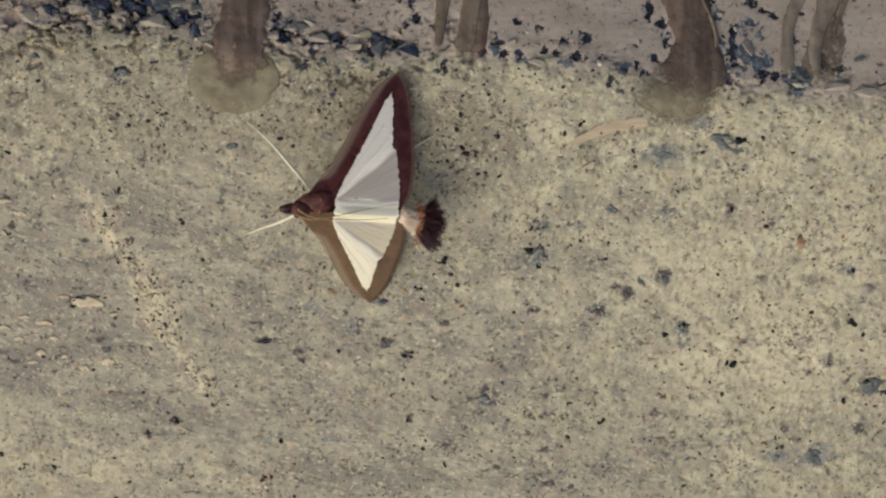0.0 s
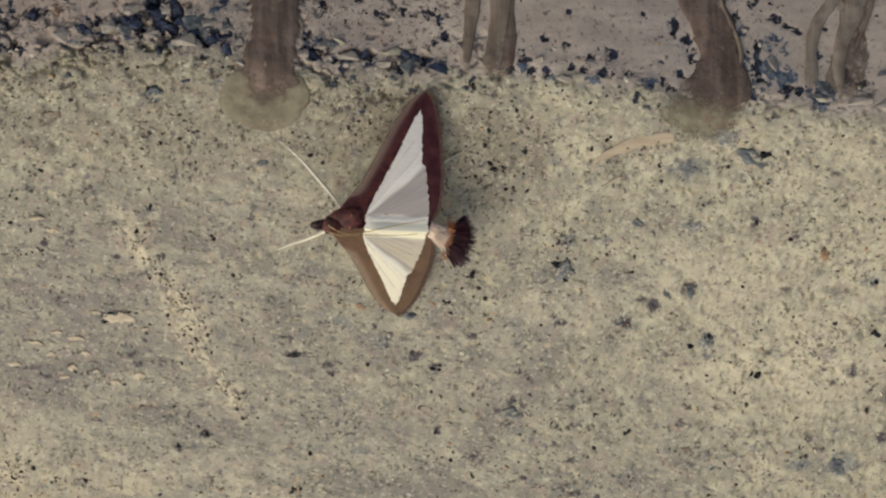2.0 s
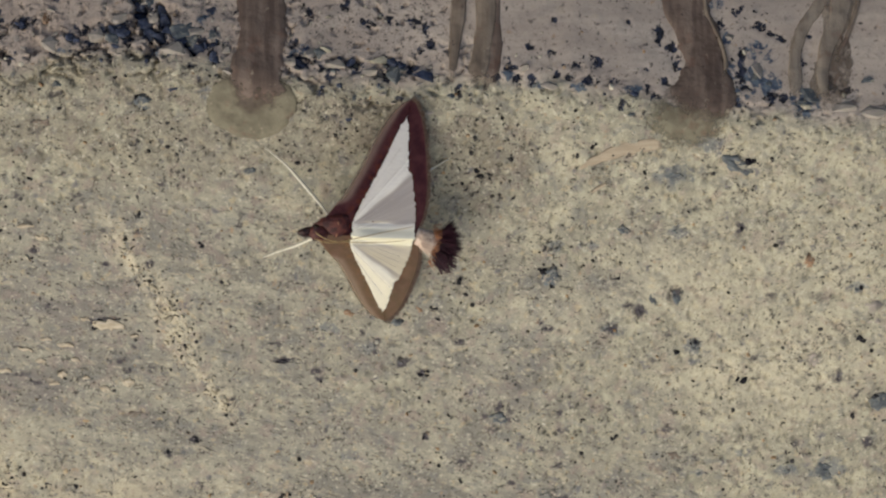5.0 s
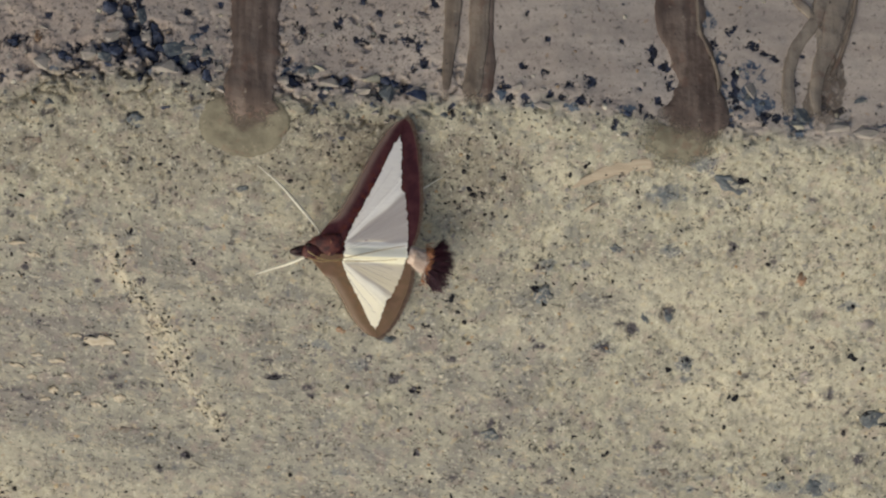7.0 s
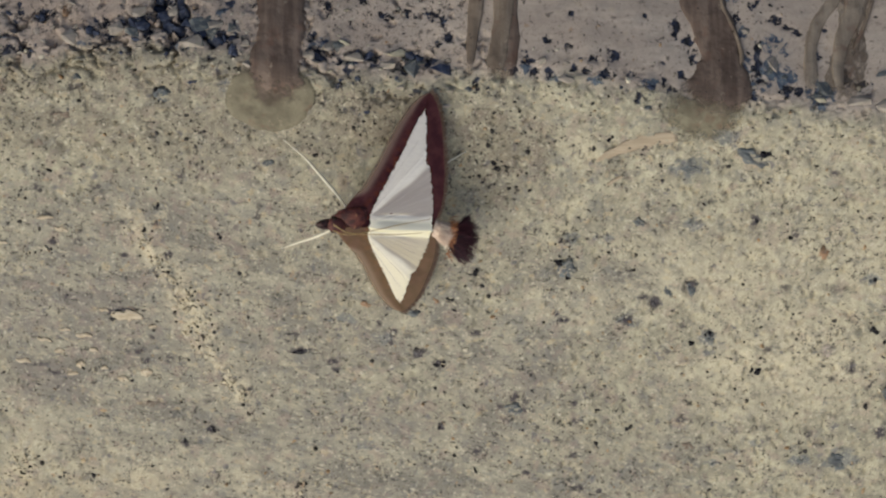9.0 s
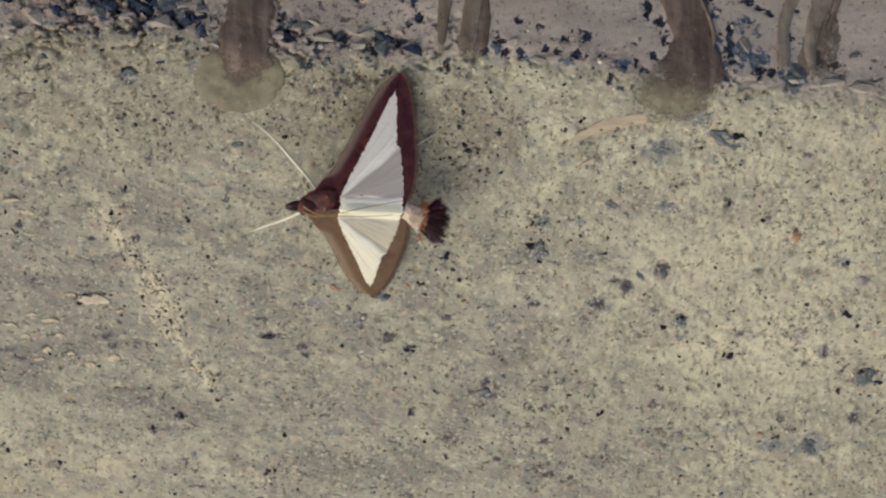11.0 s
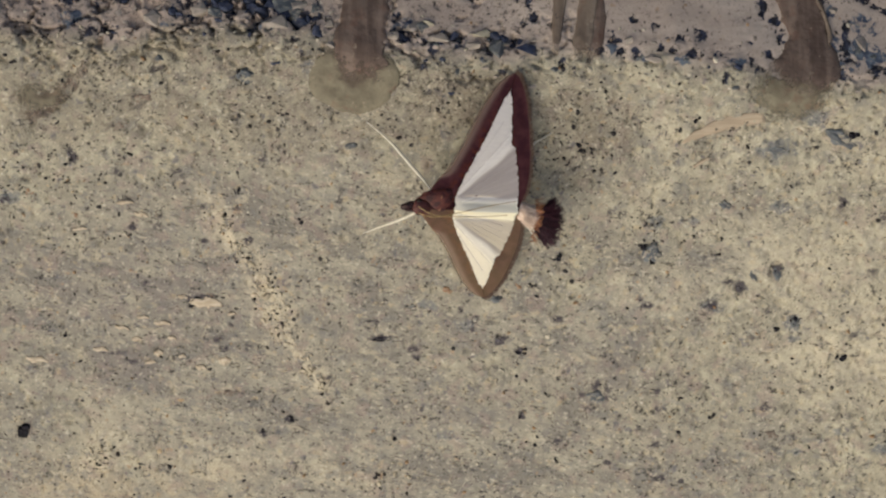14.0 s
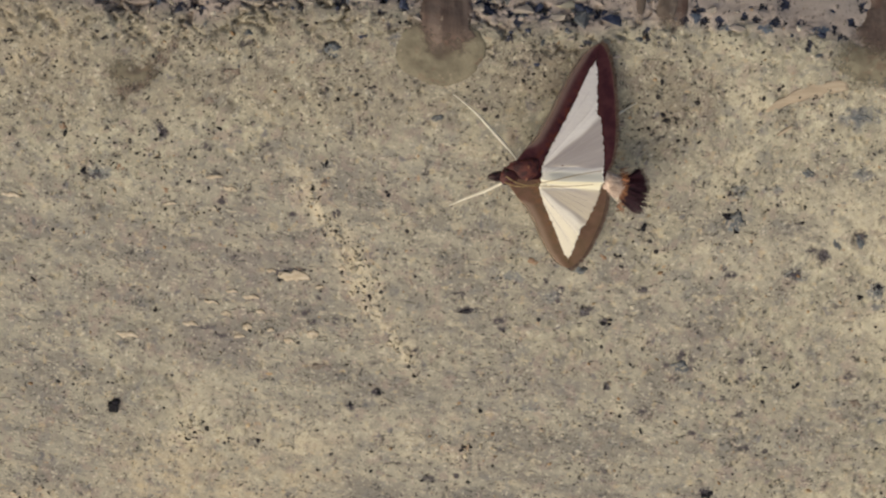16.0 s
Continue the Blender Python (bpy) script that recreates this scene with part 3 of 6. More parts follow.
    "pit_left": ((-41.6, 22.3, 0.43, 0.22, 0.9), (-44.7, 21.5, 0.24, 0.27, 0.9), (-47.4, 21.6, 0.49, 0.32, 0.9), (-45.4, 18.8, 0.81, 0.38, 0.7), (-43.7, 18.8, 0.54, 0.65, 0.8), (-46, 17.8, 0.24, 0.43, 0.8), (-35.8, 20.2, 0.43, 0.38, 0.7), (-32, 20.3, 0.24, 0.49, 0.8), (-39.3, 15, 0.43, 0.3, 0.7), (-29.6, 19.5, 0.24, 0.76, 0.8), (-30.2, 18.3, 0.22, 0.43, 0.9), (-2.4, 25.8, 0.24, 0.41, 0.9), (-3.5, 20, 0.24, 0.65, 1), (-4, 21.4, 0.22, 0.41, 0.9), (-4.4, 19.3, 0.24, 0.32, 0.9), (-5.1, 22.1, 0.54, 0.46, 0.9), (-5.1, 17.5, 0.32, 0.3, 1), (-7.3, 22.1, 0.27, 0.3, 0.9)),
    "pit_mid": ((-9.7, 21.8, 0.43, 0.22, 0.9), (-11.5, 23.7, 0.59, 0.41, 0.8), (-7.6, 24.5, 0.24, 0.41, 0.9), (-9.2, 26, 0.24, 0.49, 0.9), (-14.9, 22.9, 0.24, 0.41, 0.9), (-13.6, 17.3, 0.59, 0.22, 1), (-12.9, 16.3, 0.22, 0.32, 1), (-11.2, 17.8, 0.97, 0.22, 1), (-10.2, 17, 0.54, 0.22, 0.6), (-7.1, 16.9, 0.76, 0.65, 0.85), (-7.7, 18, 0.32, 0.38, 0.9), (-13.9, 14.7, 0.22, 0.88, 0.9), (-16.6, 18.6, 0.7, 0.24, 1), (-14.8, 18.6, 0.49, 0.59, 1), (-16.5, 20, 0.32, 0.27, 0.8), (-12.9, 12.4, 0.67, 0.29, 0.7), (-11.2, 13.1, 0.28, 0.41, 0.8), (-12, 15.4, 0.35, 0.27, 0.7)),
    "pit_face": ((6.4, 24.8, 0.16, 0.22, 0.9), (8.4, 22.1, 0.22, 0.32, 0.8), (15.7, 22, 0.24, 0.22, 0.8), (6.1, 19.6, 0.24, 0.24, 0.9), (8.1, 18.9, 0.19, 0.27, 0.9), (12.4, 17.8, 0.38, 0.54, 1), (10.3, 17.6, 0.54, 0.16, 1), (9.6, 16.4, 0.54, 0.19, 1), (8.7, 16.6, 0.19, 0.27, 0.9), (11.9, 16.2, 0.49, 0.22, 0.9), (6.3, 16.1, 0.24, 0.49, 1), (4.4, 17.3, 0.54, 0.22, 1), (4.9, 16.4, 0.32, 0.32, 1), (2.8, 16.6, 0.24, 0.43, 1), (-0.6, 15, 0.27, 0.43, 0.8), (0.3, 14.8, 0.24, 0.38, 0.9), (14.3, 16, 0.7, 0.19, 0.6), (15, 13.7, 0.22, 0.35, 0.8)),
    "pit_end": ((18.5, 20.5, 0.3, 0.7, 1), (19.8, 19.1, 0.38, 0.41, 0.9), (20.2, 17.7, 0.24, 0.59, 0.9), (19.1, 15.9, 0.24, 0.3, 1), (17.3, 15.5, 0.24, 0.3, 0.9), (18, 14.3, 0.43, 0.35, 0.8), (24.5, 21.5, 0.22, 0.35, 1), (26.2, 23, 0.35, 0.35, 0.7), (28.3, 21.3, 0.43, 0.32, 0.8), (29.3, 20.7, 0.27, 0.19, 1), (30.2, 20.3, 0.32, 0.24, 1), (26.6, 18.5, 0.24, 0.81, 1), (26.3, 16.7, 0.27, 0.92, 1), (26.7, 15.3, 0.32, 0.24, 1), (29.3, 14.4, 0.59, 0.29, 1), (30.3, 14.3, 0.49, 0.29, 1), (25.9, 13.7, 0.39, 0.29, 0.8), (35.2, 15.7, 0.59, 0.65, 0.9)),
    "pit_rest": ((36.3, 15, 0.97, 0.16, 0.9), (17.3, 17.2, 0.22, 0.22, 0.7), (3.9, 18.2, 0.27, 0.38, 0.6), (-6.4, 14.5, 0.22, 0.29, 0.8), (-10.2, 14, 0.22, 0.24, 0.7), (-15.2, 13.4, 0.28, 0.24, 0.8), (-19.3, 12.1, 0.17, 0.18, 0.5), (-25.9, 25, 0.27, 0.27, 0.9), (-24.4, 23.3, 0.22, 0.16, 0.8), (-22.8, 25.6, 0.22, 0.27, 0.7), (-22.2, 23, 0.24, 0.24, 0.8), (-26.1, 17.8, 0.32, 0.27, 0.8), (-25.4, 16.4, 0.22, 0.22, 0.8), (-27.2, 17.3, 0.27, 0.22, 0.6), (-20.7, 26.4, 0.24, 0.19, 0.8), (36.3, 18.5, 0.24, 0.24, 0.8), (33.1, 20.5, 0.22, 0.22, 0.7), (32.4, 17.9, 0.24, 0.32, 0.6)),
    "blue_edge": ((27.3, 16.4, 0.7, 0.92, 0.9), (25.2, 16.9, 0.43, 0.92, 0.7), (29, 15.7, 0.86, 0.86, 0.9), (32.4, 13.8, 1.06, 0.94, 0.8), (28.3, 18.8, 1.08, 0.97, 0.5), (24.8, 20.3, 0.43, 0.49, 0.7), (23.9, 24.2, 0.54, 0.65, 0.5), (10.9, 15.6, 0.65, 0.38, 0.7), (6.8, 15.8, 0.54, 0.38, 0.7), (2.2, 17, 0.59, 0.43, 0.6), (3.6, 16.5, 0.81, 0.54, 0.5), (16.1, 15.2, 1.08, 0.38, 0.4), (-27.5, 21.7, 0.7, 0.54, 0.6), (-28.8, 19.5, 1.35, 0.54, 0.45), (-15.9, 19.3, 0.81, 0.38, 0.5), (-24.9, 22.5, 0.54, 0.49, 0.5), (-47.1, 20, 1.35, 0.65, 0.5), (-37.5, 20, 1.35, 0.81, 0.3), (-24.9, 14.9, 0.81, 0.59, 0.3), (26.2, 14.6, 0.92, 0.53, 0.5)),
    "grime": ((-42, -9.9, 8.33, 4.41, 0.8), (-45.1, -18.7, 5.56, 2.65, 0.7), (-35.5, -13.2, 4.44, 1.76, 0.6), (-13.5, -24.2, 7.22, 2.06, 0.4), (4.5, -19.2, 6.67, 3.24, 0.5), (-44, -0.8, 3.89, 1.76, 0.5), (23.1, -0.7, 4.44, 1.47, 0.35), (11.3, 5, 2.5, 1.47, 0.3), (-23.6, 6.8, 3.33, 2.35, 0.4), (-12.1, -15.2, 5.56, 1.76, 0.35)),
    "cream": ((31.3, -15.7, 9.17, 6.76, 0.75), (24.5, -5.8, 9.17, 5.29, 0.55), (35.5, -3.8, 6.39, 5.29, 0.5), (-36.1, -29.9, 9.17, 2.65, 0.5), (32.4, 8.1, 7.22, 3.53, 0.35), (-46.4, -25.7, 4.44, 3.53, 0.4), (9.5, -9.8, 5.56, 2.35, 0.25)),
    "pale": ((20.9, -17.8, 1.44, 1.06, 0.9), (13.1, -17.8, 0.47, 0.5, 0.8), (5.2, -8.5, 0.58, 0.44, 0.8), (-7.5, -11.5, 0.94, 0.53, 0.7), (-1.2, -13.5, 0.61, 0.35, 0.7), (-1.1, -19.2, 0.72, 0.88, 0.6), (-3, -27, 0.72, 0.53, 0.7), (37.6, -30.2, 0.5, 0.26, 0.9), (9.6, 8.7, 1.67, 2.06, 0.6), (17.8, 6.8, 1.11, 0.88, 0.4), (29.8, 5.6, 3.06, 2.65, 0.5), (27, -9.7, 2.5, 1.76, 0.5), (36.5, -9.7, 1.67, 1.76, 0.5), (28.9, -21.9, 3.33, 2.06, 0.5), (8.7, 1.8, 1.39, 1.76, 0.5), (-21.9, -15.9, 1.67, 0.88, 0.3)),
}


SMUDGES = ("smudge", "smudge_low", "smudge_mid", "smudge_far", "smudge_near", "smudge_side")
PITS = ("pit", "pit_left", "pit_mid", "pit_face", "pit_end", "pit_rest")


def stain_pit_mask(x, s, names):
    """Where the stains and pits show, with ragged outlines."""
    out = np.zeros(np.shape(x))
    near = (np.abs(x) < 80) & (np.abs(s) < 50)
    xn, sn = x[near], s[near]
    wx = 0.5 * fbm(xn, sn, 0.9, 3, 231) + 0.4 * fbm(xn, sn, 2.4, 2, 237)
    ws = 0.5 * fbm(xn, sn, 0.9, 3, 233) + 0.4 * fbm(xn, sn, 2.4, 2, 239)
    part_out = np.zeros(xn.shape)
    for name in names:
        for cx, cs, w, h, plainly in STAINS_AND_PITS[name]:
            by = np.flatnonzero((np.abs(xn - cx) < 2 * w + 1) & (np.abs(sn - cs) < 2 * h + 1))
            q = np.hypot((xn[by] - cx + wx[by] * min(0.9, 1.5 * w)) / (w + 0.12), (sn[by] - cs + ws[by] * min(0.9, 1.5 * h)) / (h + 0.12))
            part_out[by] = np.maximum(part_out[by], plainly * step(1.75, 0.15, q))
    out[near] = part_out
    return out


# gaps round stones set in the skin: along, across, half width, half height
SOCKETS = ((-30.8, 14.0, 0.9, 0.85), (8.5, -5.3, 1.1, 1.15), (26.1, 7.3, 1.7, 0.85), (42.6, -20.1, 1.5, 1.1), (21.1, -7.3, 0.7, 0.9),
           (39.4, -12.5, 0.85, 0.7), (27.8, -17.6, 0.9, 0.6))


def relief(x, s, fine=True):
    """How far the skin stands out from the plain form."""
    dist = s - edge(x)
    left = step(-8, -22, x)
    mid = step(-24, -18, x) * step(4, -2, x)
    reach = 1.3 + 2.6 * left + 1.6 * mid
    patchy = step(-0.30, 0.35, fbm(x, s, 0.16, 3, 70) + 0.25 * left)
    broken = np.exp(-(np.maximum(np.abs(dist - 0.4 - 1.6 * left - 0.7 * mid) - 0.3, 0) / reach) ** 2) * patchy * (0.62 - 0.50 * step(2, 8, x))
    on_face = step(0.5, 3.0, dist)
    h = 0.28 * fbm(x, s, 0.05, 2, 3) + 0.16 * fbm(x, s, 0.22, 3, 11)
    for cx, cs, w, hh, depth in CAVITIES:
        q = ((x - cx + 0.6 * fbm(x, s, 0.8, 4, 5)) / w) ** 2 + ((s - cs + 0.6 * fbm(x, s, 0.8, 4, 6)) / hh) ** 2
        h = h - 0.7 * depth * (1 - step(0.2, 1.25, q))
    jag = 0.40 * fbm(x, s, 1.1, 3, 13) + 0.28 * fbm(x, s, 3.2, 2, 17)
    for x1, s1, x2, s2, w1, w2, depth in CLEFTS:
        dx, ds = x2 - x1, s2 - s1
        t = np.clip(((x - x1) * dx + (s - s1) * ds) / (dx * dx + ds * ds), 0, 1)
        d = np.hypot(x - x1 - t * dx, s - s1 - t * ds) - 1.0 * (w1 + (w2 - w1) * t)
        h = h - 0.5 * depth * (1 - step(-0.16, 0.10, d + jag))
    if not fine:
        return h
    for cx, cs, w, hh in SOCKETS:
        q = np.hypot((x - cx) / w, (s - cs) / hh) + 0.25 * fbm(x, s, 0.9, 2, 7)
        h = h - 0.32 * np.exp(-((q - 0.95) / 0.22) ** 2) * (0.55 + 0.45 * np.tanh(2 * ((s - cs) / hh - (x - cx) / w)))
    film = film_mask(x, s)
    crumb = crumb_mask(x, s)
    h = h - 0.15 * stain_pit_mask(x, s, PITS)
    calm = 1 - 0.92 * step(1.5, 4.0, dist) * (1 - left)
    h = h + calm * (0.10 - 0.06 * film + 0.08 * crumb) * fbm(x, s, 0.8, 3, 21) + calm * (0.05 - 0.02 * film + 0.07 * crumb) * fbm(x, s, 1.7, 1, 33) + 0.10 * crumb
    wx = x + 0.9 * fbm(x, s, 0.6, 3, 41) + 0.3 * fbm(x, s, 2.3, 2, 45)
    ws = s + 0.9 * fbm(x, s, 0.6, 3, 43) + 0.3 * fbm(x, s, 2.3, 2, 47)
    f1, f2, r = worley(wx, ws, 0.36, 51)
    gap = step(-0.15, 0.25, fbm(x, s, 0.4, 2, 55))
    h = h + broken * (0.45 * (r - 0.5) - 1.9 * gap * (1 - step(0.02, 0.14, f2 - f1)))
    f1, f2, r = worley(wx, ws, 1.15, 61)
    gap = step(0.0, 0.35, fbm(x, s, 0.5, 2, 57))
    h = h + broken * (0.22 * (r - 0.5) - 1.0 * gap * (1 - step(0.02, 0.2, f2 - f1))) - 0.9 * broken * (r > 0.80) * (1 - step(0.25, 0.42, f1))
    # small blow holes
    open_ = (0.30 + 0.30 * step(-10, 25, x)) * (1 - 0.7 * film)
    h = h - 0.30 * (1 - step(0.12, 0.34, f1)) * (r > 1 - 0.55 * open_) * (1 - 0.92 * on_face)
    g1, g2, gr = worley(wx + 40, ws, 2.3, 81)
    h = h - 0.16 * (1 - step(0.1, 0.34, g1)) * (gr > 1 - 0.6 * open_) * (1 - 0.92 * on_face)
    # pits bared on the outer face
    p1, _, pr = worley(wx, ws + 70, 0.8, 141)
    p1 = p1 + 0.22 * fbm(x, s, 2.6, 2, 143)
    h = h - 0.45 * on_face * (1 - step(0.16, 0.28, p1)) * (pr > 0.985 - 0.20 * mid - 0.10 * left)
    # trowel lines on the outer face
    h = h + on_face * 0.012 * fbm(x * 0.12, s, 1.6, 3, 91)
    return h


def film_mask(x, s):
    """Smooth grey cement skin, away from the edge."""
    v = 0.45 + np.clip(-0.05 * (s - 1), -0.7, 0.35) - 0.032 * np.maximum(x - 2, 0) + 0.55 * fbm(x, s, 0.06, 3, 101) + 0.4 * fbm(x, s, 0.3, 3, 103)
    return step(0.12, 0.75, v)


def crumb_mask(x, s):
    """A crumbling seam where the grey skin ends, and loose patches of sandy crumbs."""
    bend = np.interp(s, (-24, -18.5, -13.8, -8.2, -3, 2), (-24, -26.4, -28.6, -30.0, -33.4, -35))
    seam = np.exp(-((x - bend + 1.2 * fbm(x, s, 0.35, 3, 120)) / 1.8) ** 2) * step(-25, -20, s) * step(4, -1, s)
    patch = step(0.15, 0.5, fbm(x, s, 0.10, 3, 125)) * step(-22, -32, s + 0.12 * (x + 40)) * step(-10, -25, x)
    return np.clip(seam + 0.8 * patch, 0, 1)


def grit_shade_mask(x, s):
    """Dark grit bared in the skin, with the moth's shadow partly painted in round its wing."""
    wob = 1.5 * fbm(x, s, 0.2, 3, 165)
    # these two patches darken the ground partly in place of the wing's shadow
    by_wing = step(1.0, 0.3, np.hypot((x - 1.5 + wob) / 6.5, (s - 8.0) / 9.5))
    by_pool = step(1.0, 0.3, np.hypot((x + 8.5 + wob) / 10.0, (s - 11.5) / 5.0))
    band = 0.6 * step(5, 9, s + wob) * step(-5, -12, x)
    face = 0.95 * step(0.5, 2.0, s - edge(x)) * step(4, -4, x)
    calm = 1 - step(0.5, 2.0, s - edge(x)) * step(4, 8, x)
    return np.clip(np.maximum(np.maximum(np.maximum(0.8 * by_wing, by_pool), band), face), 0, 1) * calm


def tan_mask(x, s):
    """Tan dust that has settled in two patches."""
    wob = 4 * fbm(x, s, 0.12, 3, 161)
    low = step(1.0, 0.4, np.hypot((x + 46 + wob) / 17, (s + 35 + wob) / 9))
    high = step(1.0, 0.3, np.hypot((x + 62 + wob) / 12, (s - 17 + wob) / 8))
    return np.maximum(low, high)


def place(x, s, out=0.0, fine=True):
    """A point out mm above the skin, and the normal there."""
    p, n = surface(x, s)
    h = relief(np.atleast_1d(np.asarray(x, float)), np.atleast_1d(np.asarray(s, float)), fine)
    h = h.reshape(np.shape(x)) + out
    return p + n * np.asarray(h)[..., None], n


# ---- mesh helpers ----
def mesh_of(name, verts, faces, material, smooth=True):
    me = bpy.data.meshes.new(name)
    me.from_pydata([tuple(v) for v in np.asarray(verts, float) * MM], [], [tuple(q) for q in faces])
    me.materials.append(material)
    if smooth:
        me.shade_smooth()
    me.update()
    return me


def part(name, mesh, parent=None, label=""):
    ob = new(name, mesh)
    ob.parent = parent
    if label:
        tagged(ob, label)
    return ob


def grid_faces(rows, cols, closed=False):
    """Quads of a grid of rows x cols points; closed joins the last column to the first."""
    out = []
    for i in range(rows - 1):
        for j in range(cols if closed else cols - 1):
            k = (j + 1) % cols
            out.append((i * cols + j, i * cols + k, (i + 1) * cols + k, (i + 1) * cols + j))
    return out


def tube(points, radii, sides=8):
    """Points and faces of a tapered tube with closed ends."""
    pts = [Vector(p) for p in points]
    verts, faces = [], []
    for i, p in enumerate(pts):
        along = (pts[min(i + 1, len(pts) - 1)] - pts[max(i - 1, 0)]).normalized()
        u = along.cross(Vector((0, 0, 1)) if abs(along.z) < 0.9 else Vector((0, 1, 0))).normalized()
        v = along.cross(u)
        for k in range(sides):
            a = 2 * math.pi * k / sides
            verts.append(tuple(p + (u * math.cos(a) + v * math.sin(a)) * radii[i]))
    faces = grid_faces(len(pts), sides, True)
    faces.append(tuple(range(sides))[::-1])
    faces.append(tuple(range((len(pts) - 1) * sides, len(pts) * sides)))
    return verts, faces


def curve_points(ctrl, n):
    """A smooth line through control points."""
    c = np.array(ctrl, float)
    t = np.linspace(0, len(c) - 1, n)
    i = np.clip(t.astype(int), 0, len(c) - 2)
    f = (t - i)[:, None]
    p0, p1, p2, p3 = c[np.maximum(i - 1, 0)], c[i], c[i + 1], c[np.minimum(i + 2, len(c) - 1)]
    return 0.5 * (2 * p1 + (p2 - p0) * f + (2 * p0 - 5 * p1 + 4 * p2 - p3) * f ** 2 + (3 * p1 - p0 - 3 * p2 + p3) * f ** 3)


def ball(rings, sides, radius):
    """Points and faces of a closed surface over angles; radius(u, v) gives a point."""
    verts = [radius(0.0, 0.0)]
    for i in range(1, rings):
        verts += [radius(math.pi * i / rings, 2 * math.pi * k / sides) for k in range(sides)]
    verts.append(radius(math.pi, 0.0))
    faces = [(0, 1 + k, 1 + (k + 1) % sides) for k in range(sides)]
    for i in range(rings - 2):
        a, b = 1 + i * sides, 1 + (i + 1) * sides
        faces += [(a + k, b + k, b + (k + 1) % sides, a + (k + 1) % sides) for k in range(sides)]
    last, a = len(verts) - 1, 1 + (rings - 2) * sides
    faces += [(a + k, last, a + (k + 1) % sides) for k in range(sides)]
    return verts, faces


# ---- the concrete wall with its ledge ----
def spread(lo, fine_lo, fine_hi, hi, pitch):
    """Grid lines, close together in the middle and wider outwards."""
    mid = np.arange(fine_lo, fine_hi + pitch / 2, pitch)
    left, right, gap = [], [], pitch
    at = fine_lo
    while at > lo:
        gap *= 1.3
        at = max(at - gap, lo)
        left.append(at)
    at, gap = mid[-1], pitch
    while at < hi:
        gap *= 1.3
        at = min(at + gap, hi)
        right.append(at)
    return np.array(left[::-1] + list(mid) + right)


def concrete_wall():
    xs = spread(-700, -76, 52, 700, 0.18)
    ss = spread(-260, -44, 33, 560, 0.22)
    ss = np.concatenate([ss[ss < 8.9], np.arange(9.0, 26.0, 0.14), ss[ss > 26.1]])
    x, s = np.meshgrid(xs, ss)
    p, _ = place(x, s)
    rows, cols = x.shape
    verts = p.reshape(-1, 3)
    idx = np.arange(rows * cols).reshape(rows, cols)
    quads = np.stack([idx[:-1, :-1], idx[:-1, 1:], idx[1:, 1:], idx[1:, :-1]], -1).reshape(-1, 4).tolist()
    # back and ends of the wall, down to the soil
    rim = list(idx[0, ::-1]) + list(idx[1:, 0]) + list(idx[-1, 1:]) + list(idx[-2:0:-1, -1])
    low = verts[rim].copy()
    low[:, 2] = -520
    base = len(verts)
    verts = np.concatenate([verts, low])
    n = len(rim)
    quads += [(rim[k], base + k, base + (k + 1) % n, rim[(k + 1) % n]) for k in range(n)]
    me = mesh_of("concrete_wall", verts, quads, CONCRETE)
    dist = (s - edge(x)).ravel()
    dust = 1 - step(-0.6, 1.6, dist + 1.1 * fbm(x, s, 0.5, 3, 111).ravel())
    for name, vals in (("dust", dust), ("film", film_mask(x, s).ravel()), ("crumb", crumb_mask(x, s).ravel()), ("tan", tan_mask(x, s).ravel()), ("grit_and_shade", grit_shade_mask(x, s).ravel()),
                       ("smudge", stain_pit_mask(x, s, SMUDGES).ravel()), ("pit", stain_pit_mask(x, s, PITS).ravel()), ("blue", stain_pit_mask(x, s, ("blue",)).ravel()), ("navy", stain_pit_mask(x, s, ("blue_edge",)).ravel()), ("pale", stain_pit_mask(x, s, ("pale", "cream")).ravel()), ("grime", stain_pit_mask(x, s, ("grime",)).ravel())):
        layer = me.attributes.new(name, "FLOAT", "POINT")
        layer.data.foreach_set("value", np.concatenate([vals, np.zeros(n)]).astype(np.float32))
    return tagged(new("wall_ledge", me), "weathered sandy concrete ledge with a crumbling honeycombed edge", "concrete ledge", kind="structure")


wall = concrete_wall()

ground_mesh = mesh_of("ground", [(-60000, -60000, -500), (60000, -60000, -500), (60000, 60000, -500), (-60000, 60000, -500)], [(0, 1, 2, 3)], SOIL)
tagged(new("ground", ground_mesh), "bare brown soil below the concrete wall", "ground", kind="structure")


# ---- stones set in the concrete ----
def mud_clear(x, s):
    """No grains or chips show through the mud."""
    run = ((np.abs(x + 19.6) < 2.7) & (s > 12)) | ((np.abs(x - 0.5) < 3.2) & (s > 15)) | ((np.abs(x - 33.8) < 3.2) & (s > 17)) | ((np.abs(x - 22.0) < 3.2) & (s > 10))
    return ~run & (np.hypot((x + 20.6) / 4.7, (s - 13.4) / 3.7) > 1) & (np.hypot((x - 21.2) / 4.2, (s - 12.2) / 3.6) > 1)


def turn_to(n):
    return Vector(n).to_track_quat("Z", "Y").to_matrix().to_4x4()


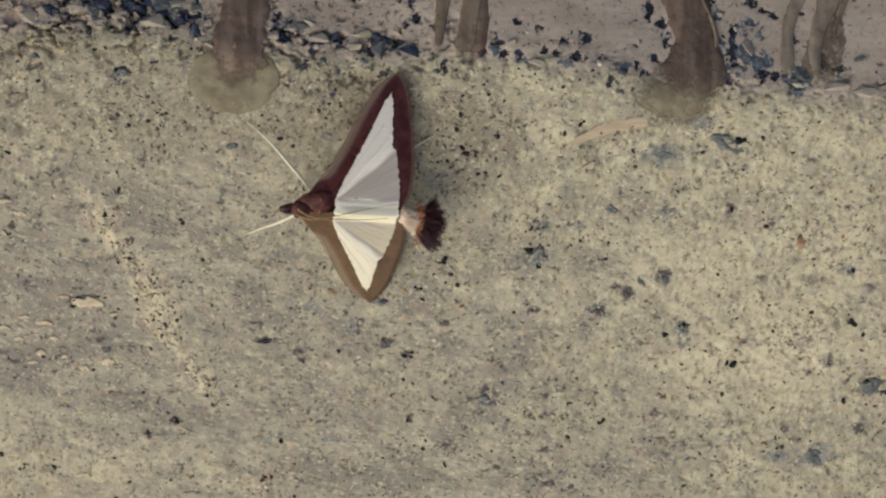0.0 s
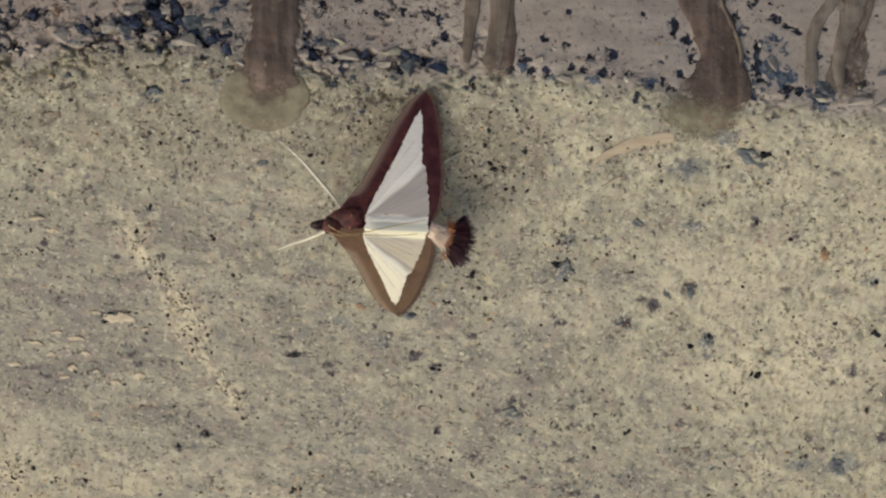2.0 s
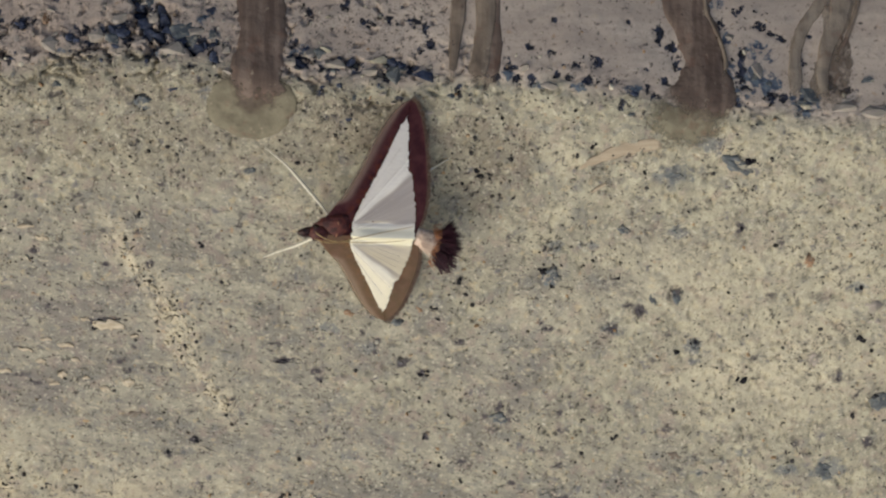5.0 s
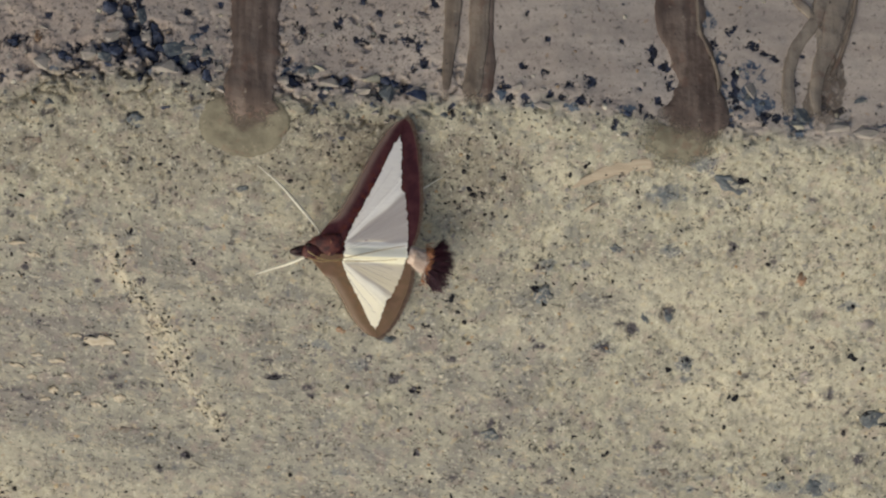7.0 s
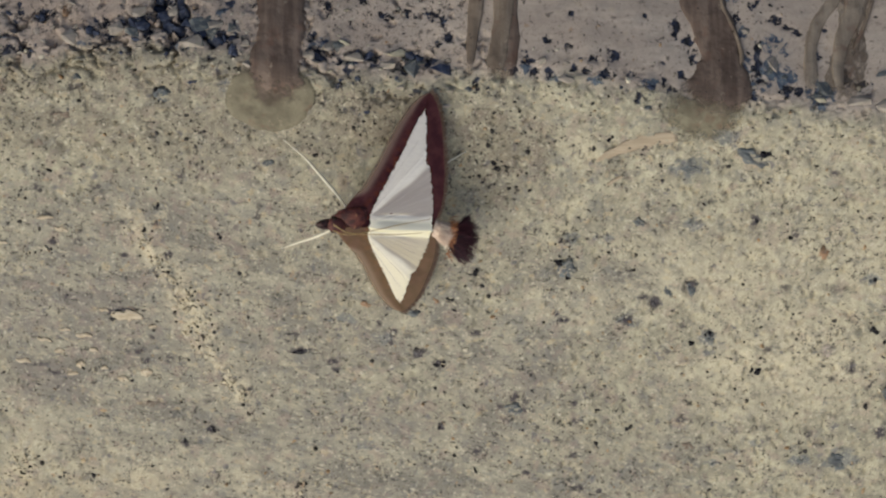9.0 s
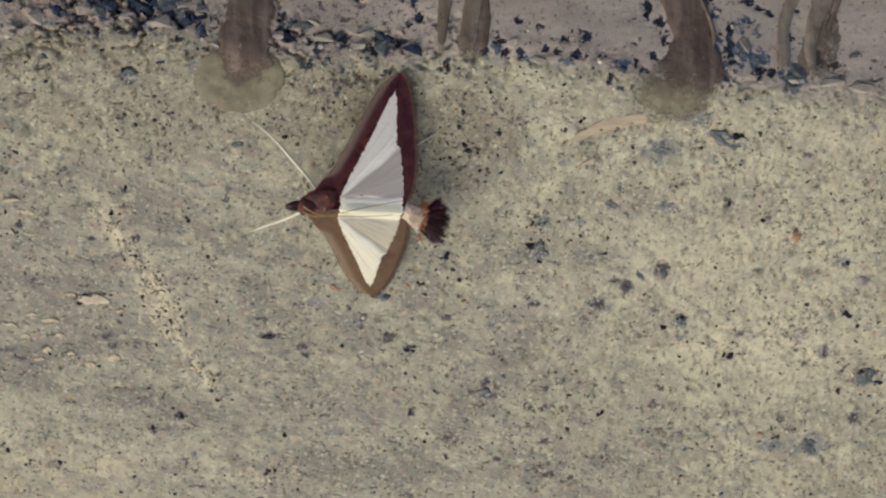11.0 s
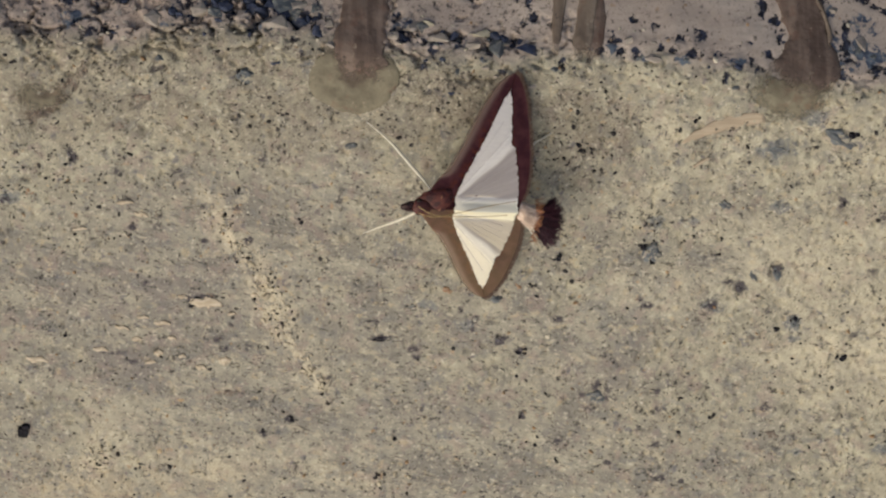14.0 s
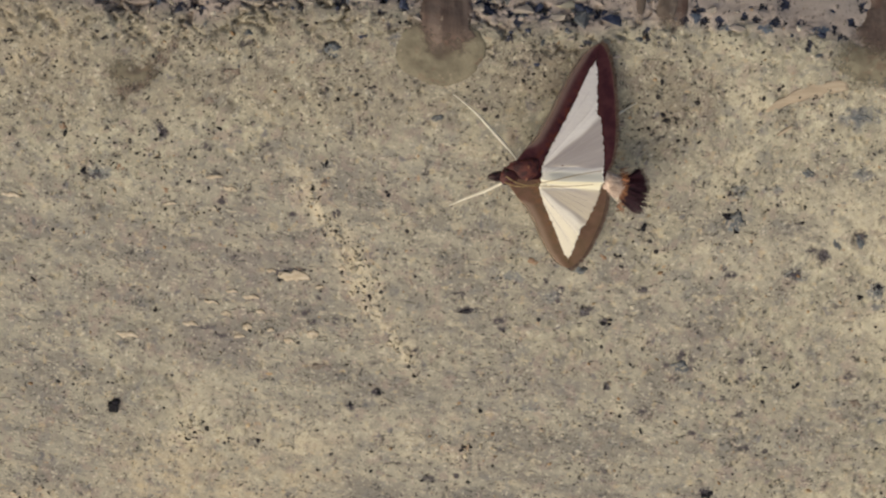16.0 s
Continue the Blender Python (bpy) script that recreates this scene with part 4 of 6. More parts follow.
def stone_mesh(seed, material, rough=0.28):
    """An angular chip: the hull of scattered points, its edges worn."""
    rng = np.random.default_rng(seed * 17 + 3)
    bm = bmesh.new()
    for _ in range(15):
        d = rng.normal(0, 1, 3)
        d = d / np.linalg.norm(d) * rng.uniform(0.42, 0.42 + rough)
        bm.verts.new((d[0], d[1], min(d[2], 0.30 + 0.12 * d[0])))
    hull = bmesh.ops.convex_hull(bm, input=bm.verts[:])
    bmesh.ops.delete(bm, geom=[g for g in hull["geom_interior"] if isinstance(g, bmesh.types.BMVert)], context="VERTS")
    bmesh.ops.dissolve_limit(bm, angle_limit=0.2, verts=bm.verts[:], edges=bm.edges[:])
    bmesh.ops.bevel(bm, geom=bm.edges[:], offset=0.02, segments=1, affect="EDGES")
    bmesh.ops.scale(bm, vec=(MM, MM, MM), verts=bm.verts[:])
    me = bpy.data.meshes.new("stone")
    bm.to_mesh(me)
    bm.free()
    me.materials.append(material)
    return me


def pebble_mesh(seed, material):
    """A rounded, lumpy pebble with a flattish top."""
    def radius(u, v):
        d = Vector((math.sin(u) * math.cos(v), math.sin(u) * math.sin(v), math.cos(u)))
        k = 1 + 0.55 * noise.noise(d * 1.6 + Vector((seed * 3.1, seed, 0))) + 0.45 * noise.noise(d * 3.6 + Vector((seed, 0, seed * 2.3)))
        d.z = min(d.z, 0.45 + 0.12 * d.x)
        return d * k * 0.5
    v, f = ball(9, 18, radius)
    return mesh_of("stone", v, f, material)


STONES = {}


def chips(rows, seed, material=None):
    """Dark spots of two to four small chips each."""
    rng = np.random.default_rng(seed)
    out = []
    for x, s, w, h in rows:
        for _ in range(rng.integers(2, 5)):
            k = rng.uniform(0.35, 0.75)
            out.append((x + rng.normal(0, 0.24) * w, s + rng.normal(0, 0.24) * h, w * k, h * k * rng.uniform(0.7, 1.3)))
    stones("chip", material or BLACK, out, 0.2)


def stones(name, material, rows, proud=0.24, deep=0.55, tilt=14):
    for k, (x, s, w, h) in enumerate(rows):
        key = (name, material.name, k % 7)
        if key not in STONES:
            STONES[key] = (pebble_mesh if name == "pebble" else stone_mesh)(len(STONES) + 1, material)
        size = min(w, h)
        p, n = place(x, s, proud * size - 0.30 * size, fine=False)
        ob = part(name, STONES[key], wall)
        ob.matrix_basis = Matrix.Translation(Vector(p) * MM) @ turn_to(n) @ pose(0, 0, 0, random.uniform(-tilt, tilt), random.uniform(-tilt, tilt), random.uniform(-25, 25)) @ Matrix.Diagonal((w, h, deep * size + 0.25 * max(w, h), 1))


stones("pebble", UMBER, [(-40.7, 11.8, 1.6, 1.2), (-43.4, 9.2, 1.8, 1.5), (21.8, -26.7, 1.6, 1.1), (-34.1, -21.7, 2.0, 0.9)], 0.1)
stones("pebble", SLATE, [(3.2, -22.2, 2.0, 1.4), (23.1, -13.4, 0.9, 1.1), (15.4, 0.1, 1.3, 0.9), (-20.9, 6.6, 1.2, 0.8), (-7.5, -10.5, 2.0, 0.9)], 0.12)
stones("pebble", SLATE, [(-30.8, 14.0, 1.7, 1.6), (8.5, -5.3, 2.1, 2.2), (26.1, 7.3, 3.3, 1.6), (42.6, -20.1, 2.9, 2.1), (37.8, -28.7, 3.3, 2.2),
                         (21.1, -7.3, 1.2, 1.6), (18.7, -7.8, 0.9, 1.4)], 0.10)
stones("pebble", GREY, [(39.6, -9.6, 4.2, 3.3), (35.5, -15.0, 1.9, 1.4)], 0.05)
chips([(39.4, -12.5, 1.5, 1.2), (27.7, -17.5, 1.6, 1.0), (27.6, 7.9, 0.9, 0.9), (7.8, -4.6, 0.8, 0.9), (-32.3, 1.8, 0.8, 1.2), (-29.5, 11.7, 0.7, 0.6),
                         (-26.5, -1.5, 0.9, 0.8), (-0.9, -6.0, 0.9, 0.9), (-3.4, -9.1, 1.1, 0.9), (-2.8, -10.1, 0.8, 0.7), (13.8, -22.4, 0.6, 0.6),
                         (15.3, -24.6, 0.7, 0.7), (-4.2, -16.8, 1.1, 0.8), (-4.5, -24.6, 0.7, 0.7), (27.0, 0.2, 0.7, 0.9)], 11)
chips([(11.9, -22.4, 0.6, 0.7), (39.3, -6.6, 0.7, 0.7), (21.4, -14.0, 1.0, 0.6), (23.1, -13.0, 0.8, 0.7), (12.4, 9.5, 0.6, 0.6),
                         (-28.2, -24.8, 0.8, 0.7), (-30.9, -26.6, 0.6, 1.2), (-18.7, -15.3, 1.7, 0.5), (1.5, 6.4, 1.1, 0.9), (-50.6, -14.6, 0.6, 0.6),
                         (-52.2, -13.6, 0.4, 0.4), (-52.1, -12.4, 0.4, 0.4), (-29.4, -34.8, 1.4, 0.7), (-23.7, -35.5, 1.1, 0.8), (-35.0, -34.6, 0.5, 0.5),
                         (-61.6, -23.4, 0.6, 0.6), (-48.4, 13.5, 0.5, 0.5), (-47.9, 11.9, 0.4, 0.6), (-52.8, 15.6, 0.6, 0.4), (-31.5, -3.7, 0.7, 0.6), (6.4, -37.8, 1.0, 1.0)], 12)
# black chips standing in for the gap shadows beside the larger pebbles and flakes
chips([(-36.8, -10.3, 1.6, 0.4), (-35.0, -10.2, 1.0, 0.4), (-37.6, -11.2, 0.7, 0.5), (-28.0, -14.4, 0.8, 0.6), (-29.2, -9.4, 0.8, 0.6), (-27.0, -17.2, 0.8, 0.5), (-30.6, -6.9, 0.6, 0.6), (7.6, -4.6, 0.9, 1.0), (8.3, -6.3, 0.8, 0.6), (27.4, 7.8, 1.0, 0.8), (41.4, -19.4, 1.2, 1.0), (43.6, -20.6, 1.4, 0.9), (-31.5, 14.4, 0.5, 0.8), (-30.9, 13.2, 0.8, 0.4), (-56.2, 1.3, 0.9, 0.9), (-48.6, 5.2, 0.8, 1.0)], 14)
stones("pebble", RUST, [(34.2, -3.4, 1.7, 1.2), (-4.9, -9.1, 1.2, 0.9), (-11.7, -9.5, 1.3, 0.8), (-40.0, 22.5, 0.6, 1.2), (-53.1, 1.9, 0.9, 0.8), (-48.5, -0.9, 0.8, 0.7), (-58.0, 6.3, 0.8, 0.7), (-52.4, 1.4, 0.6, 0.6)], 0.1)
stones("pebble", CREAM, [(5.3, -8.6, 1.2, 0.9), (20.2, -17.8, 3.1, 2.5), (11.3, -10.4, 1.0, 0.7), (6.9, -17.2, 0.8, 0.6), (22.5, 9.0, 2.2, 1.7), (-10.3, 17.7, 1.3, 1.1), (-27.9, 17.8, 2.0, 1.7)], 0.03)
# gravel bared along the broken edge
stones("gravel", SLATE, [(-30.1, 24.4, 0.9, 1.6), (-33.4, 20.4, 1.4, 1.0), (-26.2, 20.3, 1.5, 1.2)], 0.4, tilt=16)
stones("gravel", SLATE, [(-26.7, 21.3, 3.2, 1.5), (33.1, 14.5, 1.9, 2.0), (-24.4, 20.9, 1.4, 1.0), (-6.6, 16.7, 2.2, 1.9), (38.6, 15.9, 1.4, 1.0), (-13.9, 18.9, 1.3, 1.0)], 0.2, tilt=16)
stones("gravel", GREY, [(-27.8, 19.5, 2.8, 1.8), (-33.0, 22.6, 1.6, 1.4), (-29.7, 22.6, 0.9, 1.4)], 0.25, tilt=14)
stones("gravel", GREY, [(-12.5, 17.8, 2.8, 1.2), (-14.9, 19.0, 1.7, 1.3), (-16.8, 18.2, 1.2, 1.1), (-34.8, 20.8, 1.7, 1.3), (-39.4, 19.9, 2.0, 1.5), (-42.4, 20.0, 1.4, 1.7),
                        (27.9, 17.0, 1.5, 1.6), (-22.9, 19.3, 1.3, 1.0), (-9.3, 17.1, 1.8, 1.0), (-25.6, 21.3, 1.6, 1.4), (36.4, 13.3, 3.2, 1.4), (38.9, 12.7, 2.3, 1.1), (25.4, 20.5, 1.3, 1.0)], 0.25, tilt=30)


# navy stones deep in the clefts; their colour stands in for the shade there
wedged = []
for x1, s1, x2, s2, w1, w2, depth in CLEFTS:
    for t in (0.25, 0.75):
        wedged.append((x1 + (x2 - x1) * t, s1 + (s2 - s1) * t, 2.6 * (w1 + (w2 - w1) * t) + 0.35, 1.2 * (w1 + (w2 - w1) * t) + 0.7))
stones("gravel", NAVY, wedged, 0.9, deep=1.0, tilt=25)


def set_in_marks(names, least, material, seed, most):
    """Angular stones showing in the plainest of the marks."""
    rng = np.random.default_rng(seed)
    rows = []
    for name in names:
        for x, s, w, h, plainly in STAINS_AND_PITS[name]:
            if plainly >= least and mud_clear(x, s):
                for _ in range(rng.integers(1, most + 1)):
                    k = rng.uniform(0.55, 1.1)
                    rows.append((x + rng.normal(0, 0.3) * w, s + rng.normal(0, 0.3) * h, w * k, h * k * rng.uniform(0.8, 1.2)))
    stones("chip", material, rows, 0.16, tilt=22)


# dark chips in the pits, partly real stones, partly painted shade
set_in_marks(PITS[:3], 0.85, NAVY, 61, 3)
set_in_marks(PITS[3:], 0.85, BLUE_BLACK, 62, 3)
set_in_marks(SMUDGES, 0.8, DUSKY, 63, 2)
set_in_marks(("blue", "blue_edge"), 0.7, SLATE, 64, 2)


def rubble(material, count, seed):
    """Small broken chips wedged in the crumbling edge."""
    rng = np.random.default_rng(seed)
    rows = []
    while len(rows) < count:
        x, off = rng.uniform(-48, 44), rng.normal(0.8, 1.3)
        wide = 1.0 + (1.5 if x < -20 else 0.6 if x < 3 else 0.0)
        s = float(edge(x)) + off * wide + 0.4 * wide
        if rng.random() < (1.0 if x < 3 else 0.25) and mud_clear(x, s):
            w = 0.36 * math.exp(rng.normal(0, 0.45))
            rows.append((x, s, w * rng.uniform(0.9, 2.3), w * rng.uniform(0.6, 1.0)))
    stones("gravel", material, rows, 0.3, tilt=40)


rubble(GREY, 80, 1)
rubble(SLATE, 20, 2)
rubble(NAVY, 26, 3)
rubble(CREAM, 10, 4)


def sand(name, material, count, size, seed, where, label):
    """Many small angular grains, half sunk in the skin, as one object."""
    rng = np.random.default_rng(seed)
    x, s = rng.uniform(-74, 50, count * 40), rng.uniform(-42, 31, count * 40)
    keep = (rng.random(count * 40) < where(x, s)) & mud_clear(x, s)
    x, s = x[keep][:count], s[keep][:count]
    n = len(x)
    g = (1 + 5 ** 0.5) / 2
    ico = np.array([(-1, g, 0), (1, g, 0), (-1, -g, 0), (1, -g, 0), (0, -1, g), (0, 1, g), (0, -1, -g), (0, 1, -g), (g, 0, -1), (g, 0, 1), (-g, 0, -1), (-g, 0, 1)]) / 1.9
    tri = np.array([(0, 11, 5), (0, 5, 1), (0, 1, 7), (0, 7, 10), (0, 10, 11), (1, 5, 9), (5, 11, 4), (11, 10, 2), (10, 7, 6), (7, 1, 8),
                    (3, 9, 4), (3, 4, 2), (3, 2, 6), (3, 6, 8), (3, 8, 9), (4, 9, 5), (2, 4, 11), (6, 2, 10), (8, 6, 7), (9, 8, 1)])
    r = np.minimum(size * np.exp(rng.normal(0, 0.5, n)), 2.2 * size)
    p, nor = place(x, s, 0)
    p = p + nor * (r * rng.uniform(-0.75, -0.1, n))[:, None]
    v = ico[None] * rng.uniform(0.55, 1.35, (n, 12, 1)) * rng.uniform(0.5, 1.6, (n, 1, 3)) * r[:, None, None]
    a = rng.uniform(0, 6.28, n)
    ca, sa = np.cos(a)[:, None], np.sin(a)[:, None]
    v = np.stack([v[..., 0] * ca - v[..., 1] * sa, v[..., 0] * sa + v[..., 1] * ca, v[..., 2]], -1) + p[:, None]
    f = (tri[None] + 12 * np.arange(n)[:, None, None]).reshape(-1, 3)
    ob = part(name, mesh_of(name, v.reshape(-1, 3), f.tolist(), material, smooth=False), wall)
    return tagged(ob, label, kind="stuff")


def thin_on_film(x, s):
    clump = step(-0.15, 0.5, fbm(x, s, 0.22, 3, 201))
    return np.clip(1 - 0.78 * film_mask(x, s) + 0.5 * crumb_mask(x, s), 0, 1) * (0.12 + 0.88 * clump) * np.where(s > edge(x) + 4, np.where(x < 4, 1.5, 0.4), 1.0)


sand("sand", grain_material("dark_sand", (0.012, 0.011, 0.013), (0.070, 0.064, 0.064)), 3000, 0.10, 5, thin_on_film, "fine black sand grains bared in the concrete")
sand("sand", grain_material("black_grit", (0.008, 0.007, 0.010), (0.04, 0.036, 0.04)), 240, 0.13, 15, lambda x, s: step(0.24, 0.08, worley(x + 0.8 * fbm(x, s, 0.5, 2, 211), s, 0.21, 219)[0]) * (s < edge(x) + 1), "scattered clusters of black grit bared in the concrete")
# real black specks, made denser here to darken the moth's shadow
sand("sand", grain_material("wing_side_grit_and_shade", (0.008, 0.007, 0.010), (0.045, 0.040, 0.04)), 620, 0.11, 25, lambda x, s: 0.8 * np.maximum(step(1.0, 0.2, np.hypot((x - 1.5) / 5.5, (s - 7.0) / 8.5)), step(1.0, 0.3, np.hypot((x + 8.0) / 9.0, (s - 11.0) / 5.0))) * step(-0.2, 0.4, fbm(x, s, 0.35, 3, 215)), "dense black grit beside the moth, thickened to deepen its shadow")
sand("sand", grain_material("pale_sand", (0.34, 0.30, 0.22), (0.55, 0.50, 0.40)), 1800, 0.11, 6, lambda x, s: 0.15 + 0.6 * thin_on_film(x, s), "fine pale quartz sand grains in the concrete")
sand("sand", grain_material("seam_grit", (0.008, 0.007, 0.008), (0.06, 0.05, 0.045)), 420, 0.12, 18, lambda x, s: crumb_mask(x, s) ** 2, "black grit along a crumbling seam in the concrete")
sand("sand", grain_material("cream_crumbs", (0.36, 0.31, 0.22), (0.54, 0.47, 0.34)), 1100, 0.15, 8, lambda x, s: crumb_mask(x, s) ** 2, "cream mortar crumbs along a seam in the concrete")
sand("sand", grain_material("rusty_sand", (0.28, 0.17, 0.09), (0.40, 0.29, 0.18)), 520, 0.12, 7, lambda x, s: 0.6, "fine rust-coloured sand grains in the concrete")


sand("sand", grain_material("orange_crumbs", (0.30, 0.17, 0.07), (0.52, 0.42, 0.27)), 260, 0.15, 27, lambda x, s: 0.9 * np.maximum(step(1.0, 0.2, np.hypot((x + 50) / 6, (s - 1.8) / 3.2)), step(1.0, 0.3, np.hypot((x + 42) / 5, (s + 27.5) / 2.2))) * step(-0.1, 0.4, fbm(x, s, 0.4, 3, 217)), "orange and cream crumbs in worn patches of the concrete")


# ---- mud that ran over the edge ----
def covered(me, cover):
    """Stores how fully the mud covers what it lies on."""
    me.attributes.new("cover", "FLOAT", "POINT").data.foreach_set("value", np.ascontiguousarray(cover, dtype=np.float32).ravel())
    return me


def mud_run(ctrl, thick, seed, solid=1.0, material=MUD, tail=9.0):
    """A dried trickle: a rounded strip laid on the skin along (along, across, width) points."""
    c = curve_points(ctrl, 110)
    n, m = len(c), 17
    tang = np.gradient(c[:, :2], axis=0)
    tang /= np.linalg.norm(tang, axis=1)[:, None]
    side = np.stack([-tang[:, 1], tang[:, 0]], -1)
    u = np.linspace(-1, 1, m)
    wob = np.stack([fbm(np.full(n, seed * 5.0 + q), c[:, 1], 0.45, 3, seed) for q in (0, 40)], -1)
    fray = np.stack([fbm(np.full(n, seed * 3.0 + q), c[:, 1], 1.6, 3, seed + 3) for q in (0, 40)], -1)
    half = c[:, 2:3] / 2 * (1 + 0.12 * np.where(u[None] < 0, fray[:, :1], fray[:, 1:])) * (1 + 0.20 * np.where(u[None] < 0, wob[:, :1], wob[:, 1:]))
    x = c[:, :1] + side[:, :1] * u[None] * half
    s = c[:, 1:2] + side[:, 1:] * u[None] * half
    prof = np.clip(1 - np.abs(u) ** 3.0, 0, 1) ** 0.6
    bead = 1 + 0.5 * np.exp(-((np.abs(u) - 0.8) / 0.12) ** 2)
    fade = (np.clip(np.arange(n) / 9.0, 0, 1) * np.clip(np.arange(n)[::-1] / 8.0, 0, 1))[:, None] ** 0.5
    h = -0.3 + (0.3 + thick * bead[None] * (1 + 0.3 * fbm(x, s, 0.7, 2, seed + 9))) * prof[None] * fade
    p, _ = place(x, s, h, fine=False)
    # thick where it came down, thinning and blurring out where it stopped
    along = np.clip(np.arange(n)[::-1] / (1.83 * tail), 0, 1)[:, None]
    blur = 0.14 + 0.9 * (1 - along)
    cover = along ** 1.5 * np.clip((1 - np.abs(u))[None] / blur, 0, 1) * solid
    return covered(mesh_of("mud_run", p.reshape(-1, 3), grid_faces(n, m), material), cover)


def mud_pool(cx, cs, rx, rs, thick, seed, dimple=(0.1, 0.1), soft=0.16, solid=1.0, spot=1.0):
    """A dried puddle with a thin rim and the dint of the drop that made it."""
    rings, sides = 26, 64
    k, a = np.meshgrid(np.linspace(0, 1, rings), np.linspace(0, 2 * np.pi, sides, endpoint=False), indexing="ij")
    lobe = 1 + 0.10 * fbm(np.cos(a) * 2 + seed, np.sin(a) * 2, 1.0, 3, seed)
    x, s = cx + rx * k * lobe * np.cos(a), cs + rs * k * lobe * np.sin(a)
    rim = 0.35 * np.exp(-((k - 0.9) / 0.07) ** 2)
    dent = 0.2 * np.exp(-(((x - cx) / rx - dimple[0]) ** 2 + ((s - cs) / rs - dimple[1]) ** 2) / 0.05)
    h = -0.25 + (0.25 + thick * (1 + rim - dent + 0.35 * fbm(x, s, 0.5, 3, seed + 4))) * np.clip(1 - k ** 5, 0, 1) ** 0.6
    p, _ = place(x, s, h, fine=False)
    me = covered(mesh_of("mud_pool", p.reshape(-1, 3), grid_faces(rings, sides, True), SILT), np.clip((1 - k) / (soft + 0.9 * np.maximum(np.sin(a), 0) ** 3), 0, 1) * solid)
    # sediment left where the drop fell and where the run comes in
    wob = fbm(x, s, 0.6, 3, seed + 8)
    stain = spot * np.exp(-(((x - cx) / rx + 0.02 + 0.12 * wob) / 0.26) ** 2 - (((s - cs) / rs + 0.02 + 0.15 * wob) / 0.22) ** 2) + 0.8 * step(0.2, 1.0, (s - cs) / rs + 0.3 * wob)
    me.attributes.new("stain", "FLOAT", "POINT").data.foreach_set("value", np.ascontiguousarray(stain, dtype=np.float32).ravel())
    return me


def mud_drip(label, runs, pools, rims=(), material=MUD, thick=0.35, tail=0.0):
    base = new("mud_drip")
    tagged(base, label, "dried mud", "mud drips over the edge")
    for k, ctrl in enumerate(runs):
        part("run", mud_run(ctrl, thick, 7 + 3 * k + int(abs(ctrl[0][0])), material=material, tail=tail or (24.0 if pools else 12.0)), base)
    for cx, cs, rx, rs, th, soft in pools:
        part("pool", mud_pool(cx, cs, rx, rs, th, 5 + int(abs(cx)), (0.0, -0.1), soft, solid=1.0 if soft < 0.3 else 0.62, spot=1.0 if soft < 0.3 else 0.0), base)
    for k, ctrl in enumerate(rims):
        part("rim", mud_run(ctrl, thick + 0.03, 31 + k, 0.62, material=PALE_MUD), base, "pale raised rim of the mud run")
    return base


mud_drip("broad brown dried mud run ending in a round puddle", [[(-19.4, 33.0, 5.0), (-19.5, 25.7, 4.9), (-19.5, 21.0, 4.9), (-19.6, 18.6, 5.0), (-19.8, 16.6, 5.9), (-20.2, 13.9, 6.6), (-20.4, 12.3, 6.4)]], [(-20.5, 13.9, 4.75, 4.1, 0.22, 0.14)])
mud_drip("pair of narrow brown mud trickles", [[(-0.9, 35.4, 2.2), (-0.7, 30.1, 2.0), (-0.6, 26.1, 1.9), (-0.7, 23.3, 1.6), (-1, 20.4, 1.2), (-1.2, 17.6, 0.9), (-1.4, 15.4, 0.8)],
                                             [(2, 35.4, 2.4), (2, 30.2, 2.3), (2, 26.1, 2.3), (1.9, 22.7, 2.2), (1.7, 19.9, 1.9), (1.2, 17.3, 2.0), (0.7, 15.1, 2.2)]], [], material=PALE_MUD)
mud_drip("narrow dark mud stain beside the paired trickles", [[(3.2, 35.4, 0.8), (3.1, 30.2, 0.9), (3, 26.1, 0.9), (2.9, 22.7, 0.9), (2.8, 20.4, 1.4), (2.4, 18.2, 2.5), (1.6, 15.9, 3.5), (1.2, 14.6, 3.8)]], [], thick=0.14, tail=20.0)
mud_drip("dark brown mud run with a bend and a pale puddle", [[(21.2, 33.0, 5.2), (21.2, 26.2, 5.1), (21.4, 22.8, 4.9), (22.5, 19.9, 4.2), (23.0, 17.6, 4.6), (22.8, 15.3, 6.4), (22.2, 13.2, 7.6), (21.4, 10.6, 7.4)]], [(21.2, 12.4, 4.9, 4.2, 0.12, 0.6)], tail=15.0,
         rims=[[(23.0, 33.0, 0.5), (23.0, 26.2, 0.5), (23.2, 22.8, 0.5), (24.2, 20.4, 0.5), (24.9, 17.9, 0.5), (24.6, 15.8, 0.5)]])
fork = mud_drip("forked grey-brown mud trickles over the broken edge", [[(36.6, 35.6, 1.6), (35.9, 29, 1.5), (34.6, 24.3, 1.4), (32.7, 21.5, 1.3), (31.8, 19.1, 1.3), (31.6, 16.2, 1.5), (31.6, 12.8, 1.6)],
                                                               [(37.7, 35.6, 2.8), (37.2, 30.2, 2.7), (36.6, 25.5, 2.5), (35.9, 22, 2.2), (34.6, 18.5, 1.6), (34.3, 15.6, 1.3), (34.7, 12.8, 1.3)],
                                                               [(31.6, 28.4, 0.9), (32.4, 26.6, 1.1), (33.4, 25.4, 1.1), (34.4, 24.3, 1.0), (35.0, 22.8, 0.7)]], [],
         rims=[[(38.8, 33.0, 0.5), (38.6, 26.7, 0.5), (37.8, 23.1, 0.5), (36.6, 19.8, 0.5), (35.2, 17.0, 0.45)]], material=LIGHT_MUD)


